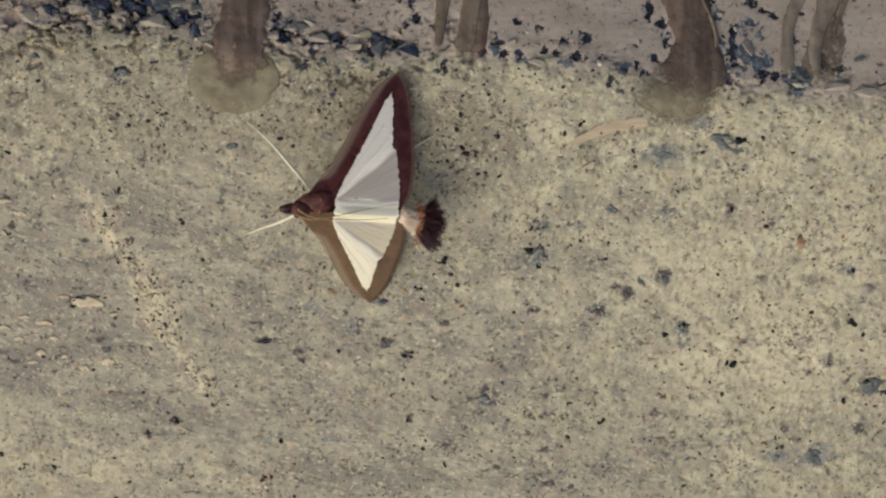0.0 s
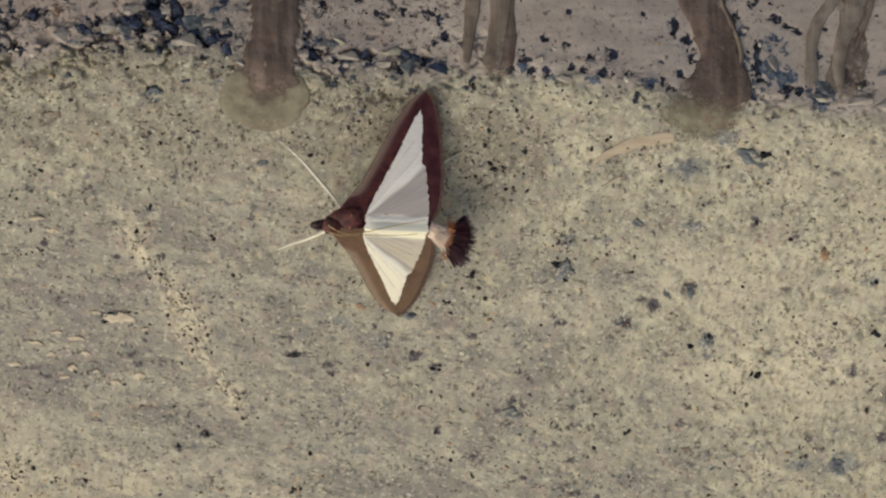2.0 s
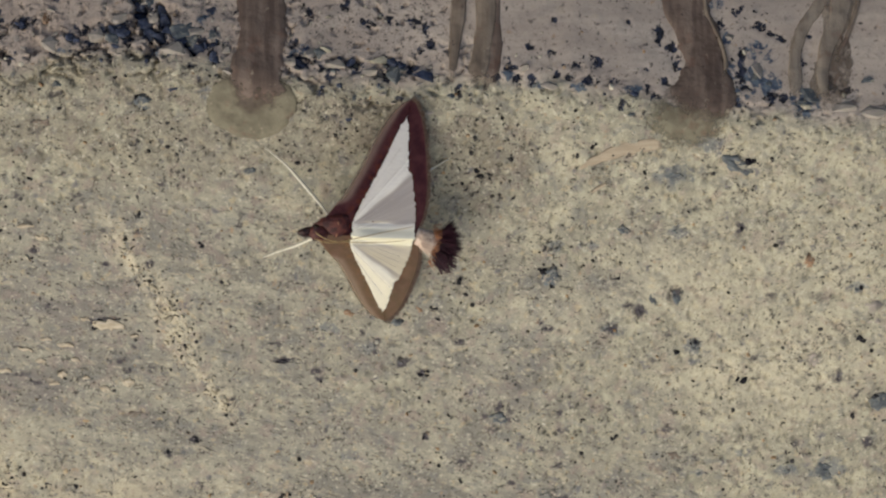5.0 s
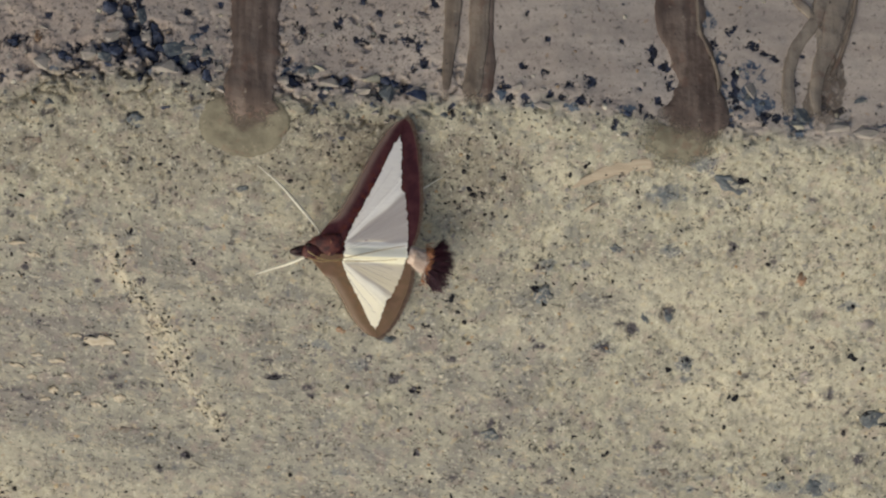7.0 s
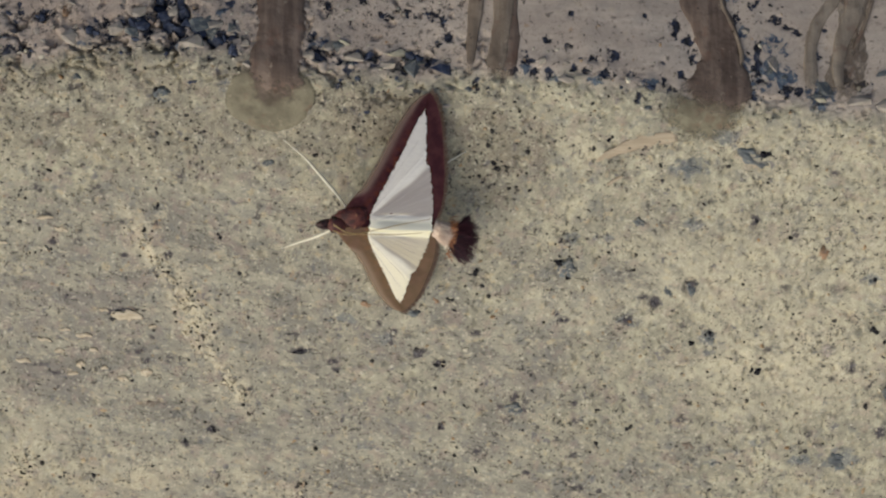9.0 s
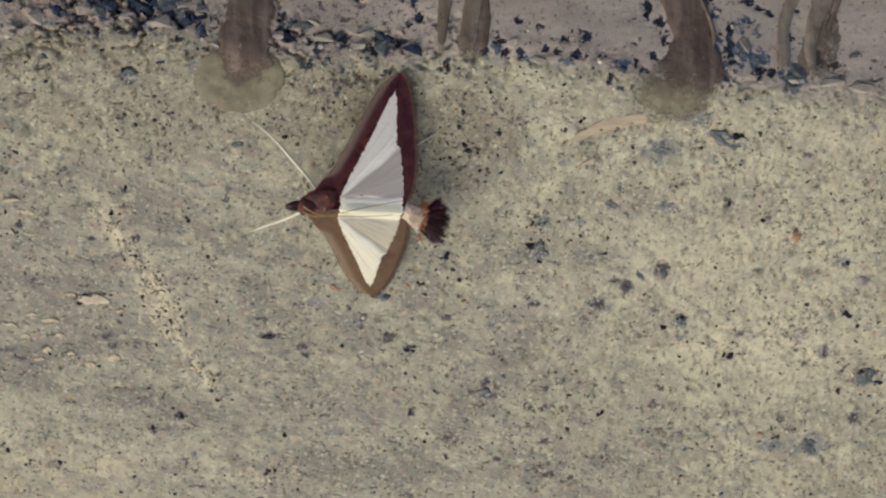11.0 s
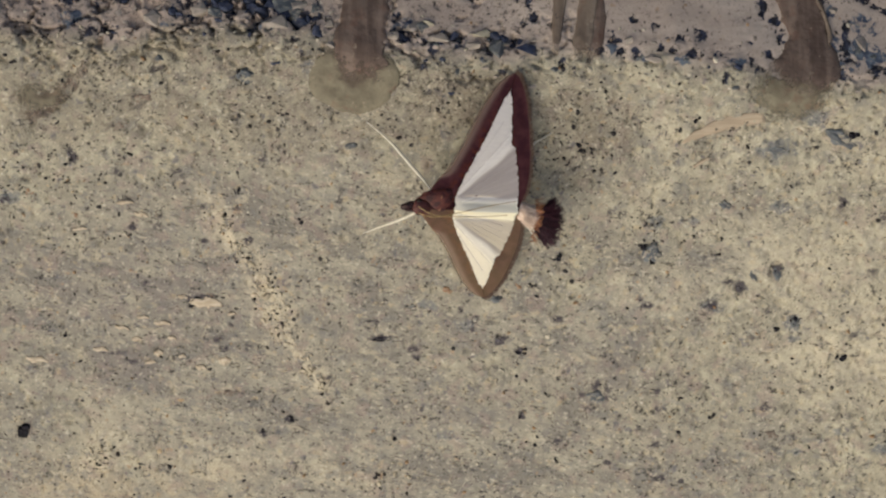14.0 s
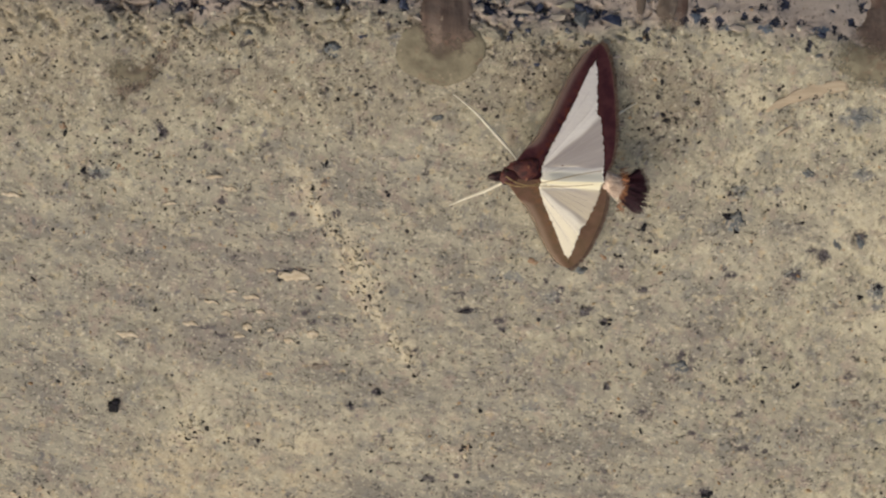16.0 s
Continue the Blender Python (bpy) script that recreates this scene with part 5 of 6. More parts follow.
part("run", mud_run([(36.6, 33.0, 5.2), (36.3, 26.7, 4.9), (35.9, 23.6, 4.2), (35.6, 21.0, 2.8), (35.2, 18.3, 1.8)], 0.12, 47, 0.5, LIGHT_MUD), fork, "thin grey-brown film of mud")
part("run", mud_run([(36.2, 21.0, 3.0), (35.6, 18.0, 4.6), (35.0, 15.6, 6.0), (34.6, 13.6, 6.6), (34.4, 11.4, 6.4)], 0.06, 53, 0.42, PALE_MUD, tail=22.0), fork, "thin brown wash of mud below the trickles")


def mud_splash():
    base = tagged(new("mud_splash"), "faint curled smear of grey dried mud", "dried mud")
    part("run", mud_run([(-45.8, 16.2, 1.0), (-46.8, 13.9, 1.5), (-48.5, 12.0, 1.7), (-50.3, 10.4, 1.6), (-51.9, 10.0, 1.8), (-53.0, 11.6, 1.5)], 0.08, 77, 0.30), base)
    part("pool", mud_pool(-50.4, 12.2, 3.7, 2.6, 0.08, 91, soft=0.7, solid=0.6), base)


mud_splash()


# ---- loose bits ----
def sliver(name, label, category, ctrl, thick, seed, lift=0.1, material=WOOD):
    """A flat splinter along (along, across, width) points."""
    c = curve_points(ctrl, 14)
    tang = np.gradient(c[:, :2], axis=0)
    tang /= np.linalg.norm(tang, axis=1)[:, None]
    side = np.stack([-tang[:, 1], tang[:, 0]], -1)
    rng = np.random.default_rng(seed)
    half = c[:, 2:3] / 2 * (1 + rng.uniform(-0.3, 0.3, (len(c), 1)))
    base, _ = place(c[:, 0], c[:, 1], 0.0, fine=False)
    ring = []
    for off, up in ((-1, 0.0), (-0.8, 0.8), (0.1, 1.0), (0.85, 0.7), (1, 0.0), (0, -0.6)):
        q = base.copy()
        q[:, :2] += side * half * off
        q[:, 2] += lift + thick * up + 0.03 * rng.normal(0, 1, len(c))
        ring.append(q)
    v = np.stack(ring, 1).reshape(-1, 3)
    f = grid_faces(len(c), 6, True) + [tuple(range(6))[::-1], tuple(range((len(c) - 1) * 6, len(c) * 6))]
    return tagged(new(name, mesh_of(name, v, f, material)), label, category)


sliver("wood_chip", "flat bleached wood splinter lying on the concrete", "wood chip", [(11.0, 6.9, 0.3), (12.6, 7.9, 1.0), (14.6, 8.8, 1.5), (16.8, 9.4, 1.5), (18.8, 9.7, 1.1)], 0.07, 3, 0.0)
sliver("straw", "thin pale straw bit on the concrete", "straw", [(12.2, 4.3, 0.25), (12.9, 4.8, 0.35), (13.6, 5.3, 0.25)], 0.12, 4, 0.03)
for k, (x, s, w, h) in enumerate([(-36.1, -10.9, 3.2, 1.2), (-34.6, -17.8, 1.2, 0.9), (-37.1, -18.5, 1.0, 0.6), (-41.3, -16.8, 0.9, 0.8), (-40.7, -13.3, 1.7, 0.5), (-41.9, -0.8, 1.3, 0.5),
                                  (-43.4, 0.5, 1.7, 0.45), (-53.8, -17.6, 2.2, 0.7), (-64.0, -1.2, 1.7, 0.5), (-48.1, -2.4, 1.4, 0.4), (-38.4, -10.2, 0.9, 0.4), (-42.6, -12.6, 1.2, 0.4), (-43.4, -15.2, 1.0, 0.5),
                                  (-39.8, -15.0, 0.8, 0.5), (-42.2, -17.9, 1.1, 0.4), (-38.9, -17.2, 0.7, 0.4), (-44.8, -13.8, 1.4, 0.4), (-33.6, -12.2, 0.8, 0.4), (-31.2, -10.0, 0.7, 0.5), (-47.2, -16.4, 1.5, 0.5)]):
    d = -0.18 + 0.25 * math.sin(k * 2.3)
    sliver("chaff", "small tan flake stuck on the grey concrete skin", "flake", [(x - w / 2, s - d * w / 2, h * 0.5), (x - w / 6, s, h), (x + w / 6, s + 0.1, h * 0.9), (x + w / 2, s + d * w / 2, h * 0.4)], 0.09, 20 + k, 0.03, CHAFF)


def grit(x, s, width, height):
    """A blocky splinter of stone with a smaller lump grown to its corner."""
    bm = bmesh.new()
    rng = np.random.default_rng(55)
    for cx, cy, w, h, d in ((-0.04, -0.12, 0.86, 0.72, 0.7), (0.14, 0.34, 0.62, 0.40, 0.5)):
        cube = bmesh.ops.create_cube(bm, size=1.0)["verts"]
        for v in cube:
            v.co = Vector((cx + v.co.x * w * rng.uniform(0.75, 1.1), cy + v.co.y * h * rng.uniform(0.8, 1.1), v.co.z * d))
    bmesh.ops.bevel(bm, geom=bm.edges[:], offset=0.07, segments=2, affect="EDGES")
    bmesh.ops.scale(bm, vec=(MM, MM, MM), verts=bm.verts[:])
    me = bpy.data.meshes.new("grit")
    bm.to_mesh(me)
    bm.free()
    me.materials.append(BLACK)
    p, n = place(x, s, 0.2)
    ob = new("grit", me)
    ob.matrix_basis = Matrix.Translation(Vector(p) * MM) @ pose(0, 0, 0, 4, 3, -6) @ Matrix.Diagonal((width, height, 0.9, 1))
    return tagged(ob, "angular black grit lying on the concrete", "grit")


grit(-56.0, -26.2, 1.35, 1.55)


# ---- the moth ----
MOTH = pose(-11.0 * MM, 2.83 * MM, 5.8 * MM, -0.3, 9.6, -7.2)
SLOPE = math.tan(radians(20.3))
LEAD_Y = (0.0, 0.6, 2.1, 3.8, 6.2, 8.1, 9.7, 11.3, 12.0, 12.35)
LEAD_X = (-3.5, -3.2, -2.15, -0.85, 0.5, 1.4, 2.3, 3.45, 4.3, 5.1)
TRAIL_Y = (0.0, 0.8, 1.8, 3.2, 5.2, 7.5, 9.7, 11.2, 12.0, 12.35)
TRAIL_X = (6.2, 6.5, 6.9, 7.1, 7.1, 6.85, 6.5, 6.1, 5.7, 5.2)
PALE_LEAD_Y = (0.0, 1.2, 2.5, 3.9, 5.8, 7.8, 9.7, 11.0, 12.35)
PALE_LEAD_X = (0.05, 0.05, 0.5, 1.2, 2.15, 3.1, 4.0, 4.78, 5.15)
PALE_TRAIL_Y = (0.0, 2.0, 3.9, 5.85, 6.1, 6.7, 9.8, 11.0, 12.35)
PALE_TRAIL_X = (6.15, 6.15, 5.88, 5.58, 5.12, 5.14, 5.02, 4.82, 5.15)
FOLDS = (-0.2, 0.16, 0.24, 0.34, 0.52, 0.66, 0.75, 0.84, 0.96, 1.2, 1.6)
FOLD_Z = (0.0, 0.004, -0.014, -0.004, -0.006, -0.014, 0.020, 0.032, 0.010, 0.0, 0.0)


def wing_z(x, y):
    """Height of a wing: it slopes from the body and is pleated fanwise."""
    y = np.abs(y)
    ang, far = np.arctan2(y, x + 1.2), np.hypot(x + 1.2, y)
    return -y * SLOPE + 0.35 * np.sin(np.clip(y / 12.3, 0, 1) * np.pi) + 0.8 * far * (1 - 0.75 * step(4.4, 6.2, x)) * np.interp(ang, FOLDS, FOLD_Z) + 0.34 * np.exp(-(y / 0.5) ** 2) * step(0.0, 1.5, x) - (0.09 * np.exp(-((y - 0.62) / 0.16) ** 2) + 0.13 * np.exp(-((y - 1.12) / 0.18) ** 2)) * step(0.3, 1.4, x) * step(5.2, 3.0, x)


def sheet(lead, trail, side, lift, material, name, ys, thick=0.05, ragged=0.0, nx=40):
    """A thin closed plate between a leading and a trailing line."""
    y = np.asarray(ys)
    a, b = lead(y), trail(y)
    if ragged:
        a = a + ragged * (np.interp(y, np.arange(0, 14, 0.17), np.random.default_rng(3).uniform(-1, 1, 83)) + 0.6 * np.abs(np.sin(3.1 * y)))
        b = b + ragged * (np.interp(y, np.arange(0, 14, 0.19), np.random.default_rng(4).uniform(-1, 1, 74)) - 0.5 * np.abs(np.sin(4.0 * y)))
    t = np.linspace(0, 1, nx)
    x = a[:, None] + (b - a)[:, None] * t[None]
    yy = np.repeat(y[:, None], nx, 1)
    z = wing_z(x, yy) + lift
    top = np.stack([x, side * yy, z], -1).reshape(-1, 3)
    low = top - (0, 0, thick)
    rows, n = len(y), len(top)
    f = grid_faces(rows, nx)
    faces = [q if side < 0 else q[::-1] for q in f]
    faces += [tuple(i + n for i in (q[::-1] if side < 0 else q)) for q in f]
    rim = list(range(nx)) + [r * nx + nx - 1 for r in range(1, rows)] + [(rows - 1) * nx + c for c in range(nx - 2, -1, -1)] + [r * nx for r in range(rows - 2, 0, -1)]
    faces += [(rim[i], rim[i] + n, rim[(i + 1) % len(rim)] + n, rim[(i + 1) % len(rim)]) for i in range(len(rim))]
    return mesh_of(name, np.concatenate([top, low]), faces, material)


def wing(moth, side):
    lead = lambda y: np.interp(y, LEAD_Y, LEAD_X)
    trail = lambda y: np.interp(y, TRAIL_Y, TRAIL_X)
    ys = np.concatenate([np.linspace(0.0, 11, 64), 12.35 - 1.35 * np.linspace(1, 0, 18)[1:] ** 1.8])
    pale_lead = lambda y: np.interp(y, PALE_LEAD_Y, PALE_LEAD_X)
    pale_trail = lambda y: np.interp(y, PALE_TRAIL_Y, PALE_TRAIL_X)

    def border(name, a, b, nx, outer_first):
        me = sheet(a, b, side, 0.0, BROWN_WING, name, ys, nx=nx)
        # the border pales towards the outer margin
        co = np.empty(len(me.vertices) * 3)
        me.vertices.foreach_get("co", co)
        x, y = co.reshape(-1, 3)[:, 0] / MM, np.abs(co.reshape(-1, 3)[:, 1]) / MM
        t = np.clip((x - a(y)) / (b(y) - a(y) + 1e-6), 0, 1)
        inner = step(0.45, 0.8, t) * step(11.0, 6.5, y) if outer_first else 0.5 * step(0.35, 0.1, t)
        t = (1 - t) * step(1.8, 3.5, y) if outer_first else 0.47 * t
        me.attributes.new("rim", "FLOAT", "POINT").data.foreach_set("value", t.astype(np.float32))
        me.attributes.new("inner", "FLOAT", "POINT").data.foreach_set("value", inner.astype(np.float32))
        return me

    plate = part("wing", border("wing", lead, lambda y: pale_lead(y) + 0.14, 18, True), moth, "brown-bordered moth wing with a pearly white middle")
    part("hind_border", border("hind_border", lambda y: pale_trail(y) - 0.14 * step(11.8, 11.0, y), trail, 14, False), plate, "brown outer border of the wing")
    pale = sheet(pale_lead, pale_trail, side, 0.07, WHITE_WING, "white_panel", np.linspace(0.0, 10.95, 190), 0.03, 0.10, nx=56)
    # where fore and hind wing overlap the panel is double and whiter; the hind wing alone is greyer
    co = np.empty(len(pale.vertices) * 3)
    pale.vertices.foreach_get("co", co)
    x, y = co.reshape(-1, 3)[:, 0] / MM, np.abs(co.reshape(-1, 3)[:, 1]) / MM
    ang = np.arctan2(y, x + 1.2)
    wavy = ang + 0.012 * np.sin(2.1 * x)
    double = np.maximum(step(0.68, 0.75, wavy) * step(0.95, 0.84, wavy), 0.9 * step(1.30, 1.05, y + 0.1 * np.sin(1.7 * x))) + 0.12 * step(0.62, 0.30, wavy)
    double = np.maximum(double, 0.80 * step(0.80, 0.90, wavy))
    ray = value_noise(ang * 46, np.hypot(x + 1.2, y) * 0.25, 301) * step(0.20, 0.30, ang) * step(1.0, 0.7, ang) + 0.48 * (1 - step(0.20, 0.30, ang) * step(1.0, 0.7, ang))
    pale.attributes.new("layer", "FLOAT", "POINT").data.foreach_set("value", np.clip(double, 0, 1).astype(np.float32))
    pale.attributes.new("body", "FLOAT", "POINT").data.foreach_set("value", (step(1.0, 0.5, y) if side > 0 else step(1.5, 1.0, y)).astype(np.float32))
    pale.attributes.new("ray", "FLOAT", "POINT").data.foreach_set("value", ray.astype(np.float32))
    part("white_panel", pale, plate, "pearly white translucent wing panel")
    # veins over the white panel
    for ang, far in ((0.30, 6.6), (0.40, 6.9), (0.50, 7.2), (0.60, 7.5), (0.86, 9.2), (0.98, 9.8)):
        r = np.linspace(1.6, far, 14)
        x, y = -1.2 + r * np.cos(ang), r * np.sin(ang)
        ok = (x > np.interp(y, PALE_LEAD_Y, PALE_LEAD_X)) & (x < np.interp(y, PALE_TRAIL_Y, PALE_TRAIL_X))
        x, y = x[ok], y[ok]
        if len(x) > 3:
            v, f = tube(np.stack([x, side * y, wing_z(x, y) + 0.085], -1), np.linspace(0.024, 0.014, len(x)), 5)
            part("vein", mesh_of("vein", v, f, VEIN), plate)
    # hair fringe round the hind margin and the tip
    rng = np.random.default_rng(12)
    verts, faces = [], []
    for k in range(1000):
        y = rng.uniform(0.9, 12.3)
        x = float(trail(y)) - 0.12
        out = Vector((1.0, 0.10 + 1.4 * max(0.0, (y - 10.6) / 1.7), 0)).normalized()
        hair = rng.uniform(0.35, 0.62)
        z = float(wing_z(np.array(x), np.array(y))) - 0.02
        across = Vector((-out.y, out.x, 0)) * 0.05
        tip = Vector((x, y, z)) + out * hair + Vector((0, rng.uniform(-0.08, 0.08), -0.06))
        for p in (Vector((x, y, z)) - across, Vector((x, y, z)) + across, tip):
            verts.append((p.x, side * p.y, p.z))
        verts.append((x, side * y, z - 0.03))
        b = len(verts) - 4
        faces += [(b, b + 1, b + 2), (b, b + 3, b + 1), (b + 1, b + 3, b + 2), (b + 3, b, b + 2)]
    tagged(part("fringe", mesh_of("fringe", verts, faces, FRINGE, smooth=False), plate, "soft brown hair fringe of the wing"), kind="stuff")
    if side > 0:
        spot = np.array([(-0.16, 0.0), (0.0, 0.10), (0.17, 0.02), (0.02, -0.08)]) + (2.05, 1.28)
        rise = wing_z(spot[:, 0], spot[:, 1])
        dot = np.concatenate([np.column_stack([spot, rise + 0.10]), np.column_stack([spot, rise + 0.06])])
        part("wing_spot", mesh_of("wing_spot", dot, [(3, 2, 1, 0), (4, 5, 6, 7)] + [(e, (e + 1) % 4, 4 + (e + 1) % 4, 4 + e) for e in range(4)], BODY), plate, "tiny brown dot on the white wing")
    return plate


def blob(ctr, size, seed, rough=0.06, rings=14, sides=20, taper=0.0):
    def radius(u, v):
        d = Vector((-math.cos(u), math.sin(u) * math.cos(v), math.sin(u) * math.sin(v)))
        k = 1 + rough * noise.noise(d * 2.5 + Vector((seed, 0, 0)))
        w = 1 + taper * d.x
        return (ctr[0] + d.x * size[0] * k, ctr[1] + d.y * size[1] * k * w, ctr[2] + d.z * size[2] * k * w)
    return ball(rings, sides, radius)


def hairs(count, seed, spread_deg, length, root, thick=0.045):
    """A brush of fine curved hairs along +x from the origin."""
    rng = np.random.default_rng(seed)
    verts, faces = [], []
    for _ in range(count):
        a, b = rng.normal(0, spread_deg, 2) * math.pi / 180
        d = Vector((math.cos(a) * math.cos(b), math.sin(a), math.sin(b))).normalized()
        hair = length * rng.uniform(0.70, 1.08)
        start = Vector((0, rng.normal(0, root), rng.normal(0, root)))
        bend = Vector((0, rng.normal(0, 0.16), rng.normal(0, 0.16)))
        u = d.cross(Vector((0.1, 0.2, 1))).normalized()
        w = d.cross(u)
        base = len(verts)
        for q, r in ((0.0, 1.0), (0.4, 1.0), (0.8, 0.75)):
            c = start + d * hair * q + bend * q * q
            for ang in (0, 2.1, 4.2):
                verts.append(tuple(c + (u * math.cos(ang) + w * math.sin(ang)) * thick * r))
        verts.append(tuple(start + d * hair + bend))
        for ring in (0, 3):
            for e in range(3):
                e2 = (e + 1) % 3
                faces.append((base + ring + e, base + ring + e2, base + ring + 3 + e2, base + ring + 3 + e))
        for e in range(3):
            faces.append((base + 6 + e, base + 6 + (e + 1) % 3, base + 9))
    return verts, faces


TUFT_AT = (8.15, -1.05, -0.25)
# yaw, lift, length and root of each brush of hairs
BUNDLES = ((34, 10, 2.2, 1.15), (26, -14, 2.4, 0.95), (14, 18, 2.5, 0.7), (8, -6, 2.7, 0.45), (0, 14, 2.7, 0.2), (-3, -18, 2.75, 0.0), (-8, 6, 2.8, -0.2), (-16, -8, 2.75, -0.5),
           (-24, 16, 2.8, -0.75), (-32, -4, 2.75, -1.0), (-42, 10, 2.5, -1.2), (4, 30, 2.2, 0.3), (-18, 32, 2.2, -0.4))


def make_moth():
    moth = tagged(new("moth"), "resting white moth with brown-bordered wings and a dark tail tuft", "moth")
    moth.matrix_basis = MOTH
    inv = MOTH.inverted()
    for side in (1, -1):
        wing(moth, side)
    v, f = blob((-1.95, 0.66, -0.42), (1.75, 1.10, 0.52), 3, 0.05, taper=0.55)
    part("thorax", mesh_of("thorax", v, f, BODY), moth, "shiny chestnut-brown thorax")
    for side in (1, -1):
        v, f = blob((-1.65, side * 0.95 + 0.35, -0.46 - 0.16 * (side < 0)), (1.5, 0.55, 0.30), 5 + side, 0.10, taper=0.5)
        # the sunward collar scale gets a paler olive colour for its warm light
        part("collar_scale", mesh_of("collar_scale", v, f, BODY if side > 0 else LIT_OLIVE_SCALES), moth)
    v, f = blob((-1.25, 0.62, 0.0), (0.30, 0.75, 0.10), 21, 0.3, taper=-0.5)
    part("collar_patch", mesh_of("collar_patch", v, f, TAN_SCALES), moth, "orange-tan patch of scales on the thorax")
    v, f = blob((-3.1, 0.0, -0.25), (1.0, 0.85, 0.62), 9, 0.08)
    head = part("head", mesh_of("head", v, f, BODY), moth, "dark brown head")
    for side in (1, -1):
        v, f = blob((-3.35, side * 0.62, -0.25), (0.36, 0.26, 0.36), 2, 0.0)
        part("eye", mesh_of("eye", v, f, EYE), head, "dark compound eye")
        v, f = tube(curve_points([(-3.5, side * 0.25, -0.45), (-4.2, side * 0.22, -0.25), (-4.75, side * 0.12, -0.1), (-5.15, side * 0.06, -0.15)], 10), [0.26, 0.3, 0.32, 0.33, 0.32, 0.3, 0.27, 0.22, 0.16, 0.06], 8)
        part("palp", mesh_of("palp", v, f, PALP), head, "dark upcurved snout palp")
    # abdomen: a white ridge between the wings, then bare pinkish rings
    line = curve_points([(-0.2, 0, -0.85), (2.0, 0.02, -0.8), (4.5, 0.0, -0.78), (6.3, -0.1, -0.6)], 24)
    v, f = tube(line, list(np.interp(np.linspace(0, 1, 24), (0, 0.2, 0.8, 1), (0.7, 0.72, 0.7, 0.66)) * (1 + 0.03 * np.sin(np.linspace(0, 40, 24)))), 16)
    part("abdomen", mesh_of("abdomen", v, f, CREAM_SCALES), moth, "creamy white abdomen between the wings")
    line = curve_points([(5.5, 0.1, -0.70), (6.3, -0.05, -0.62), (7.2, -0.50, -0.5), (8.2, -1.0, -0.38)], 18)
    v, f = tube(line, list(np.interp(np.linspace(0, 1, 18), (0, 0.3, 0.65, 1), (0.66, 0.78, 0.95, 1.22)) * (1 + 0.04 * np.sin(np.linspace(0, 26, 18)))), 16)
    v = [(x, y, z if z < -0.45 else -0.45 + 0.75 * (z + 0.45)) for x, y, z in v]
    tail = part("tail_segment", mesh_of("tail_segment", v, f, PINK_SCALES), moth, "pinkish tan end of the abdomen")
    v, f = hairs(150, 33, 15, 1.5, 0.5, 0.035)
    v = [(6.9 + 0.9 * x + 0.1 * y, -0.35 - 0.42 * x + 0.95 * y, 0.22 - 0.25 * y * y + 0.5 * z) for x, y, z in v]
    part("tail_scales", mesh_of("tail_scales", v, f, PINK_HAIR, smooth=False), tail, "loose pinkish scales over the tail")
    v, f = hairs(46, 35, 9, 1.9, 0.12, 0.035)
    v = [(6.9 + 0.80 * x, -1.15 - 0.62 * x + y, -0.35 + z) for x, y, z in v]
    part("hair_pencil", mesh_of("hair_pencil", v, f, CREAM_SCALES, smooth=False), tail, "thin cream-white hair pencil beside the tail")
    # antennae laid back along the body
    for ctrl in ([(-3.5, -0.35, 0.3), (-2.0, -0.55, 0.72), (0.5, -0.1, 0.5), (3.2, 0.55, 0.28), (5.9, 1.1, 0.12)],
                 [(-3.5, 0.3, 0.3), (-2.0, -0.25, 0.85), (0.5, -0.55, 0.48), (3.2, -0.55, 0.34), (5.2, -0.35, 0.3)]):
        v, f = tube(curve_points(ctrl, 30), list(np.linspace(0.055, 0.030, 30)), 6)
        part("antenna", mesh_of("antenna", v, f, plain("antenna_tan", (0.30, 0.19, 0.07), (0.46, 0.33, 0.15), 0.5, 5.0)), moth, "thin tan antenna laid back")

    def local(p):
        q = inv @ (Vector(p) * MM)
        return tuple(q / MM)

    def foot(x, s):
        return local(place(x, s, 0.10)[0])

    # pale legs; four show beyond the wings
    def leg(points, radii, label="slender cream-white leg"):
        c = curve_points(points, 26)
        v, f = tube(c, list(np.interp(np.linspace(0, 1, 26), np.linspace(0, 1, len(radii)), radii)), 8)
        part("leg", mesh_of("leg", v, f, CREAM_SCALES), moth, label)

    leg([(-1.9, 0.9, -0.7), local((-13.6, 4.4, 3.6)), local((-15.6, 6.2, 2.0)), local((-17.3, 7.8, 1.0)), foot(-19.4, 9.2)], (0.12, 0.10, 0.19, 0.17, 0.09, 0.05))
    hip, toe = Vector((-3.5, -0.7, -0.4)), Vector(foot(-20.1, -2.9))
    leg([hip, hip.lerp(toe, 0.35) + Vector((0, 0, 0.15)), hip.lerp(toe, 0.7), toe], (0.13, 0.15, 0.10, 0.05))
    leg([(-1.2, -0.6, -0.8), local((-13.2, 0.2, 3.6)), local((-13.9, -0.6, 1.8)), foot(-13.4, -1.6)], (0.2, 0.16, 0.1, 0.05))
    leg([(-0.4, 0.5, -0.8), local((-6.0, 6.3, 2.4)), local((-3.6, 7.2, 1.0)), foot(-1.7, 8.0)], (0.2, 0.14, 0.1, 0.05))
    leg([(-0.4, -0.5, -0.8), local((-9.5, -1.4, 2.6)), local((-7.5, -2.2, 1.2)), foot(-5.8, -2.6)], (0.2, 0.14, 0.1, 0.05))
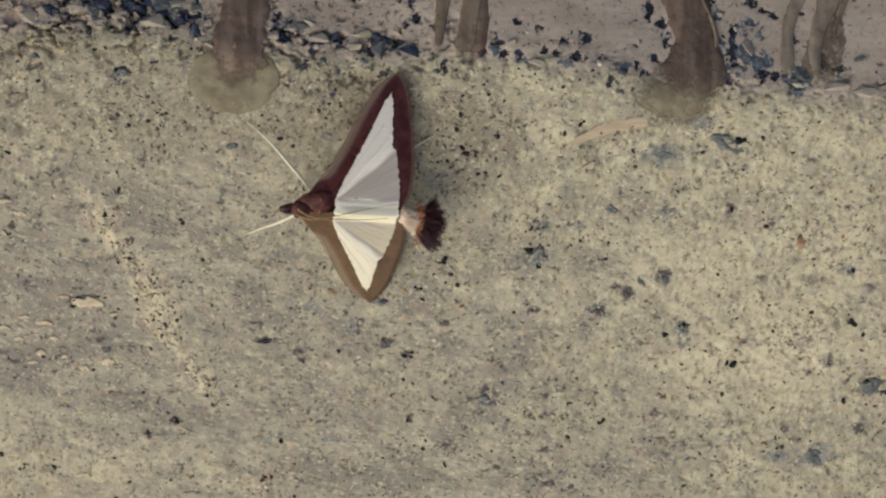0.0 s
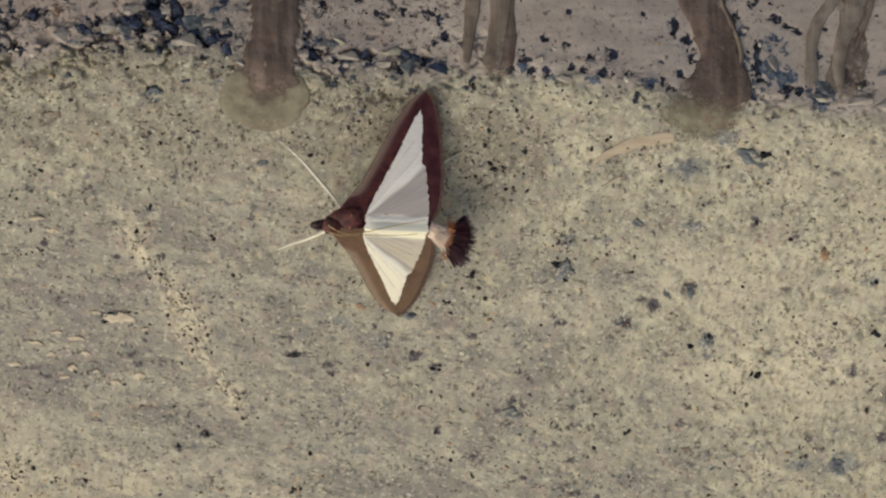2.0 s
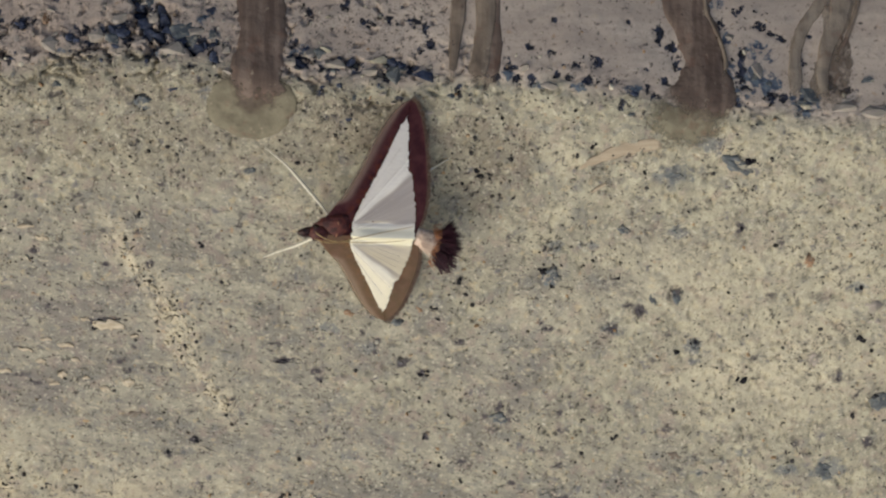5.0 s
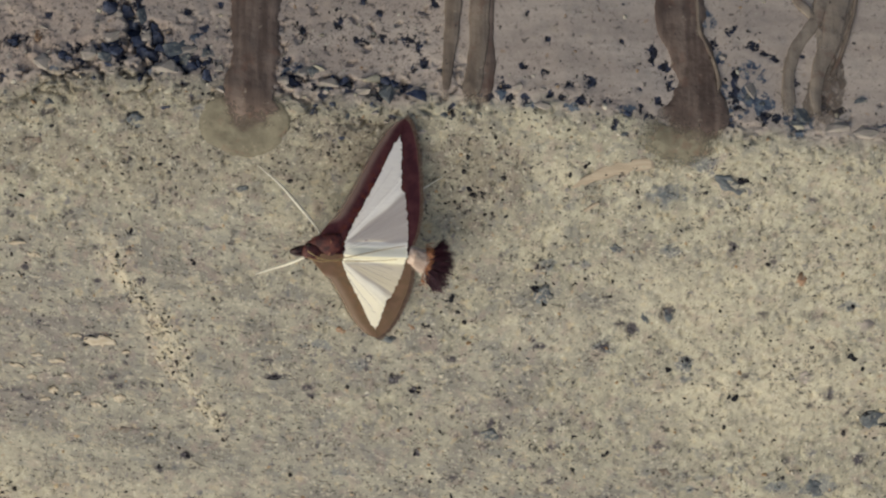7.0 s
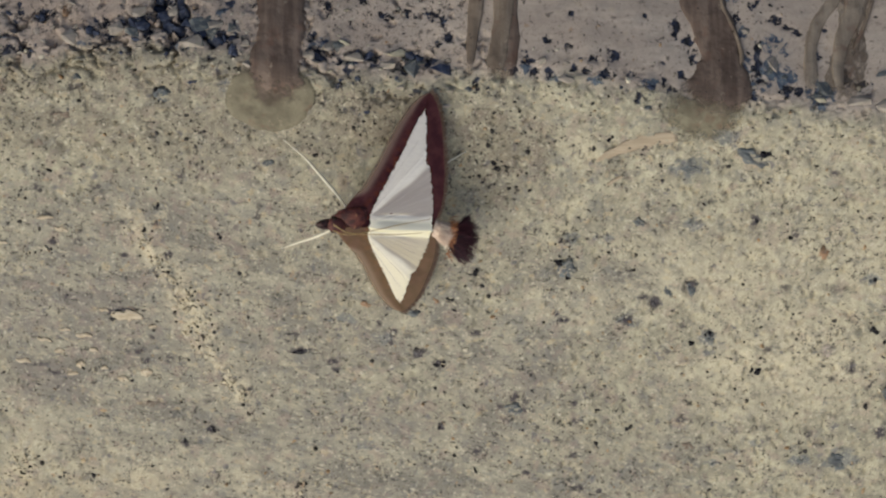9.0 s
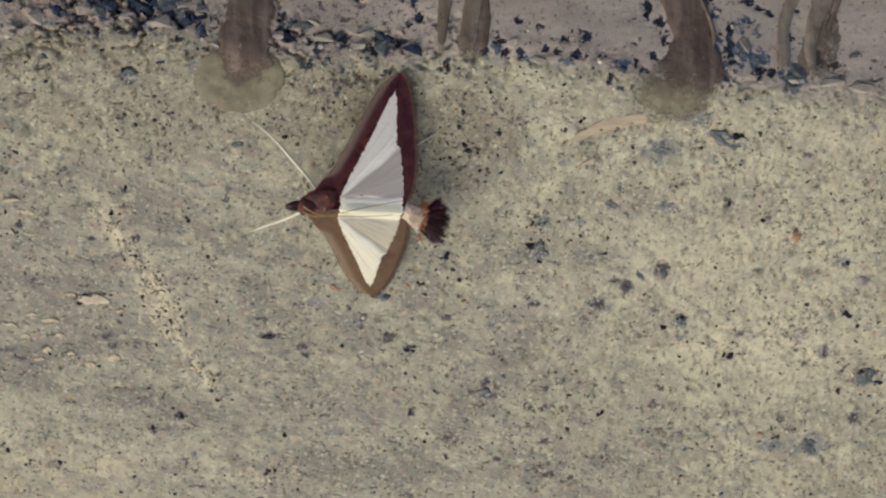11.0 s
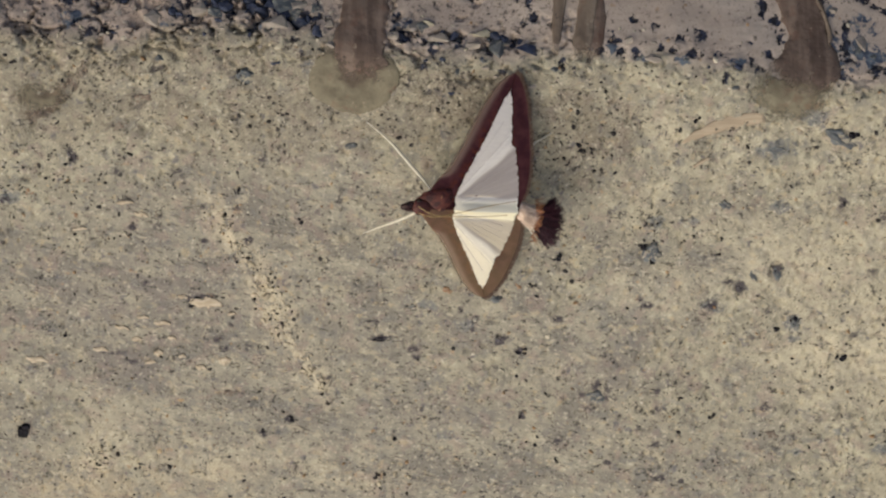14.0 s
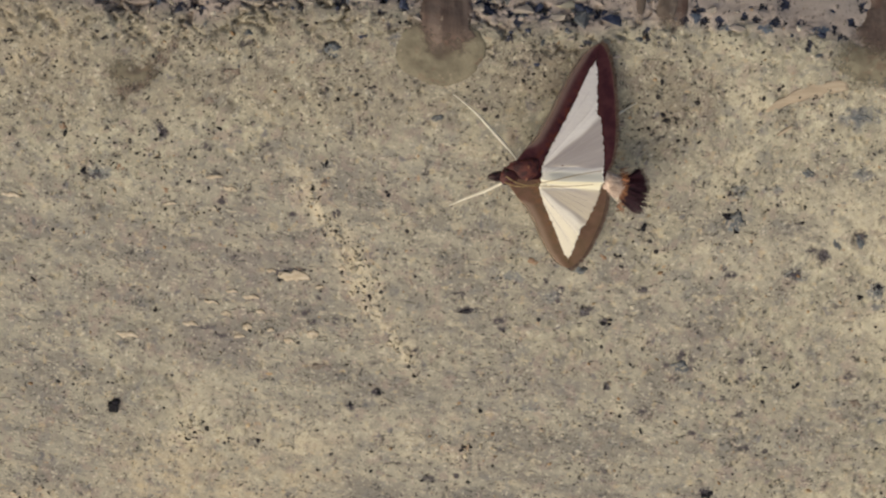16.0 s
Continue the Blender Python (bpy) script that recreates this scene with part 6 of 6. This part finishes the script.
    leg([(-1.2, 0.6, -0.8), local((-11.0, 5.6, 2.6)), foot(-9.6, 6.6)], (0.2, 0.14, 0.05))

    v, f = hairs(190, 31, 14, 0.95, 0.32, 0.034)
    v = [(0.9 * x - 0.2, 2.1 * y, 0.9 * z) for x, y, z in v]
    tuft = part("tail_tuft", mesh_of("tail_tuft", v, f, TUFT_BASE, smooth=False), moth, "orange-brown base of the tail tuft")
    tuft.matrix_basis = Matrix.Translation(Vector(TUFT_AT) * MM)
    bundles = []
    for k, (yaw, lift, length, root) in enumerate(BUNDLES):
        v, f = hairs(52, 50 + k, 9, length, 0.13, 0.040)
        b = part("tuft_lobe", mesh_of("tuft_lobe", v, f, TUFT, smooth=False), tuft, "dark maroon brush of tail hairs")
        b.matrix_basis = pose(0.2 * MM, root * MM, 0, 0, -lift, yaw)
        bundles.append(b)
    return moth, tuft, bundles


moth, tuft, bundles = make_moth()


def motions():
    """The tail tuft slowly opens, closes and rocks."""
    opened = ((0, 1.0, 0), (0.5, 1.02, -1), (1, 1.0, -2), (1.5, 1.05, -3), (2, 1.08, -4), (2.5, 1.04, -3), (3, 1.08, -4), (4.2, 1.1, -4), (5.5, 1.08, -4), (6, 1.1, -4), (6.5, 1.05, -3),
              (7, 1.08, -4), (7.5, 1.05, -4), (8, 1.1, -5), (8.5, 1.0, -3), (9.7, 0.9, -1), (11, 0.8, 0), (11.5, 0.8, 0), (12, 0.84, 0), (12.5, 0.84, -1),
              (13, 0.95, -2), (13.5, 0.95, -2), (14, 0.92, -2), (14.5, 0.82, 0), (15, 0.86, -1), (15.5, 0.84, -1), (16, 0.8, 0))
    at = [v * MM for v in TUFT_AT]
    walk(tuft, [(t, pose(*at, 0, 0, rock)) for t, _, rock in opened])
    for k, (b, (yaw, lift, _, root)) in enumerate(zip(bundles, BUNDLES)):
        walk(b, [(t, pose(0.2 * MM, root * (0.5 + 0.5 * wide) * MM, 0, 0, -lift * wide + 1.5 * math.sin(2.1 * t + k), yaw * wide + 2.0 * math.sin(1.7 * t + 1.3 * k))) for t, wide, _ in opened])


motions()
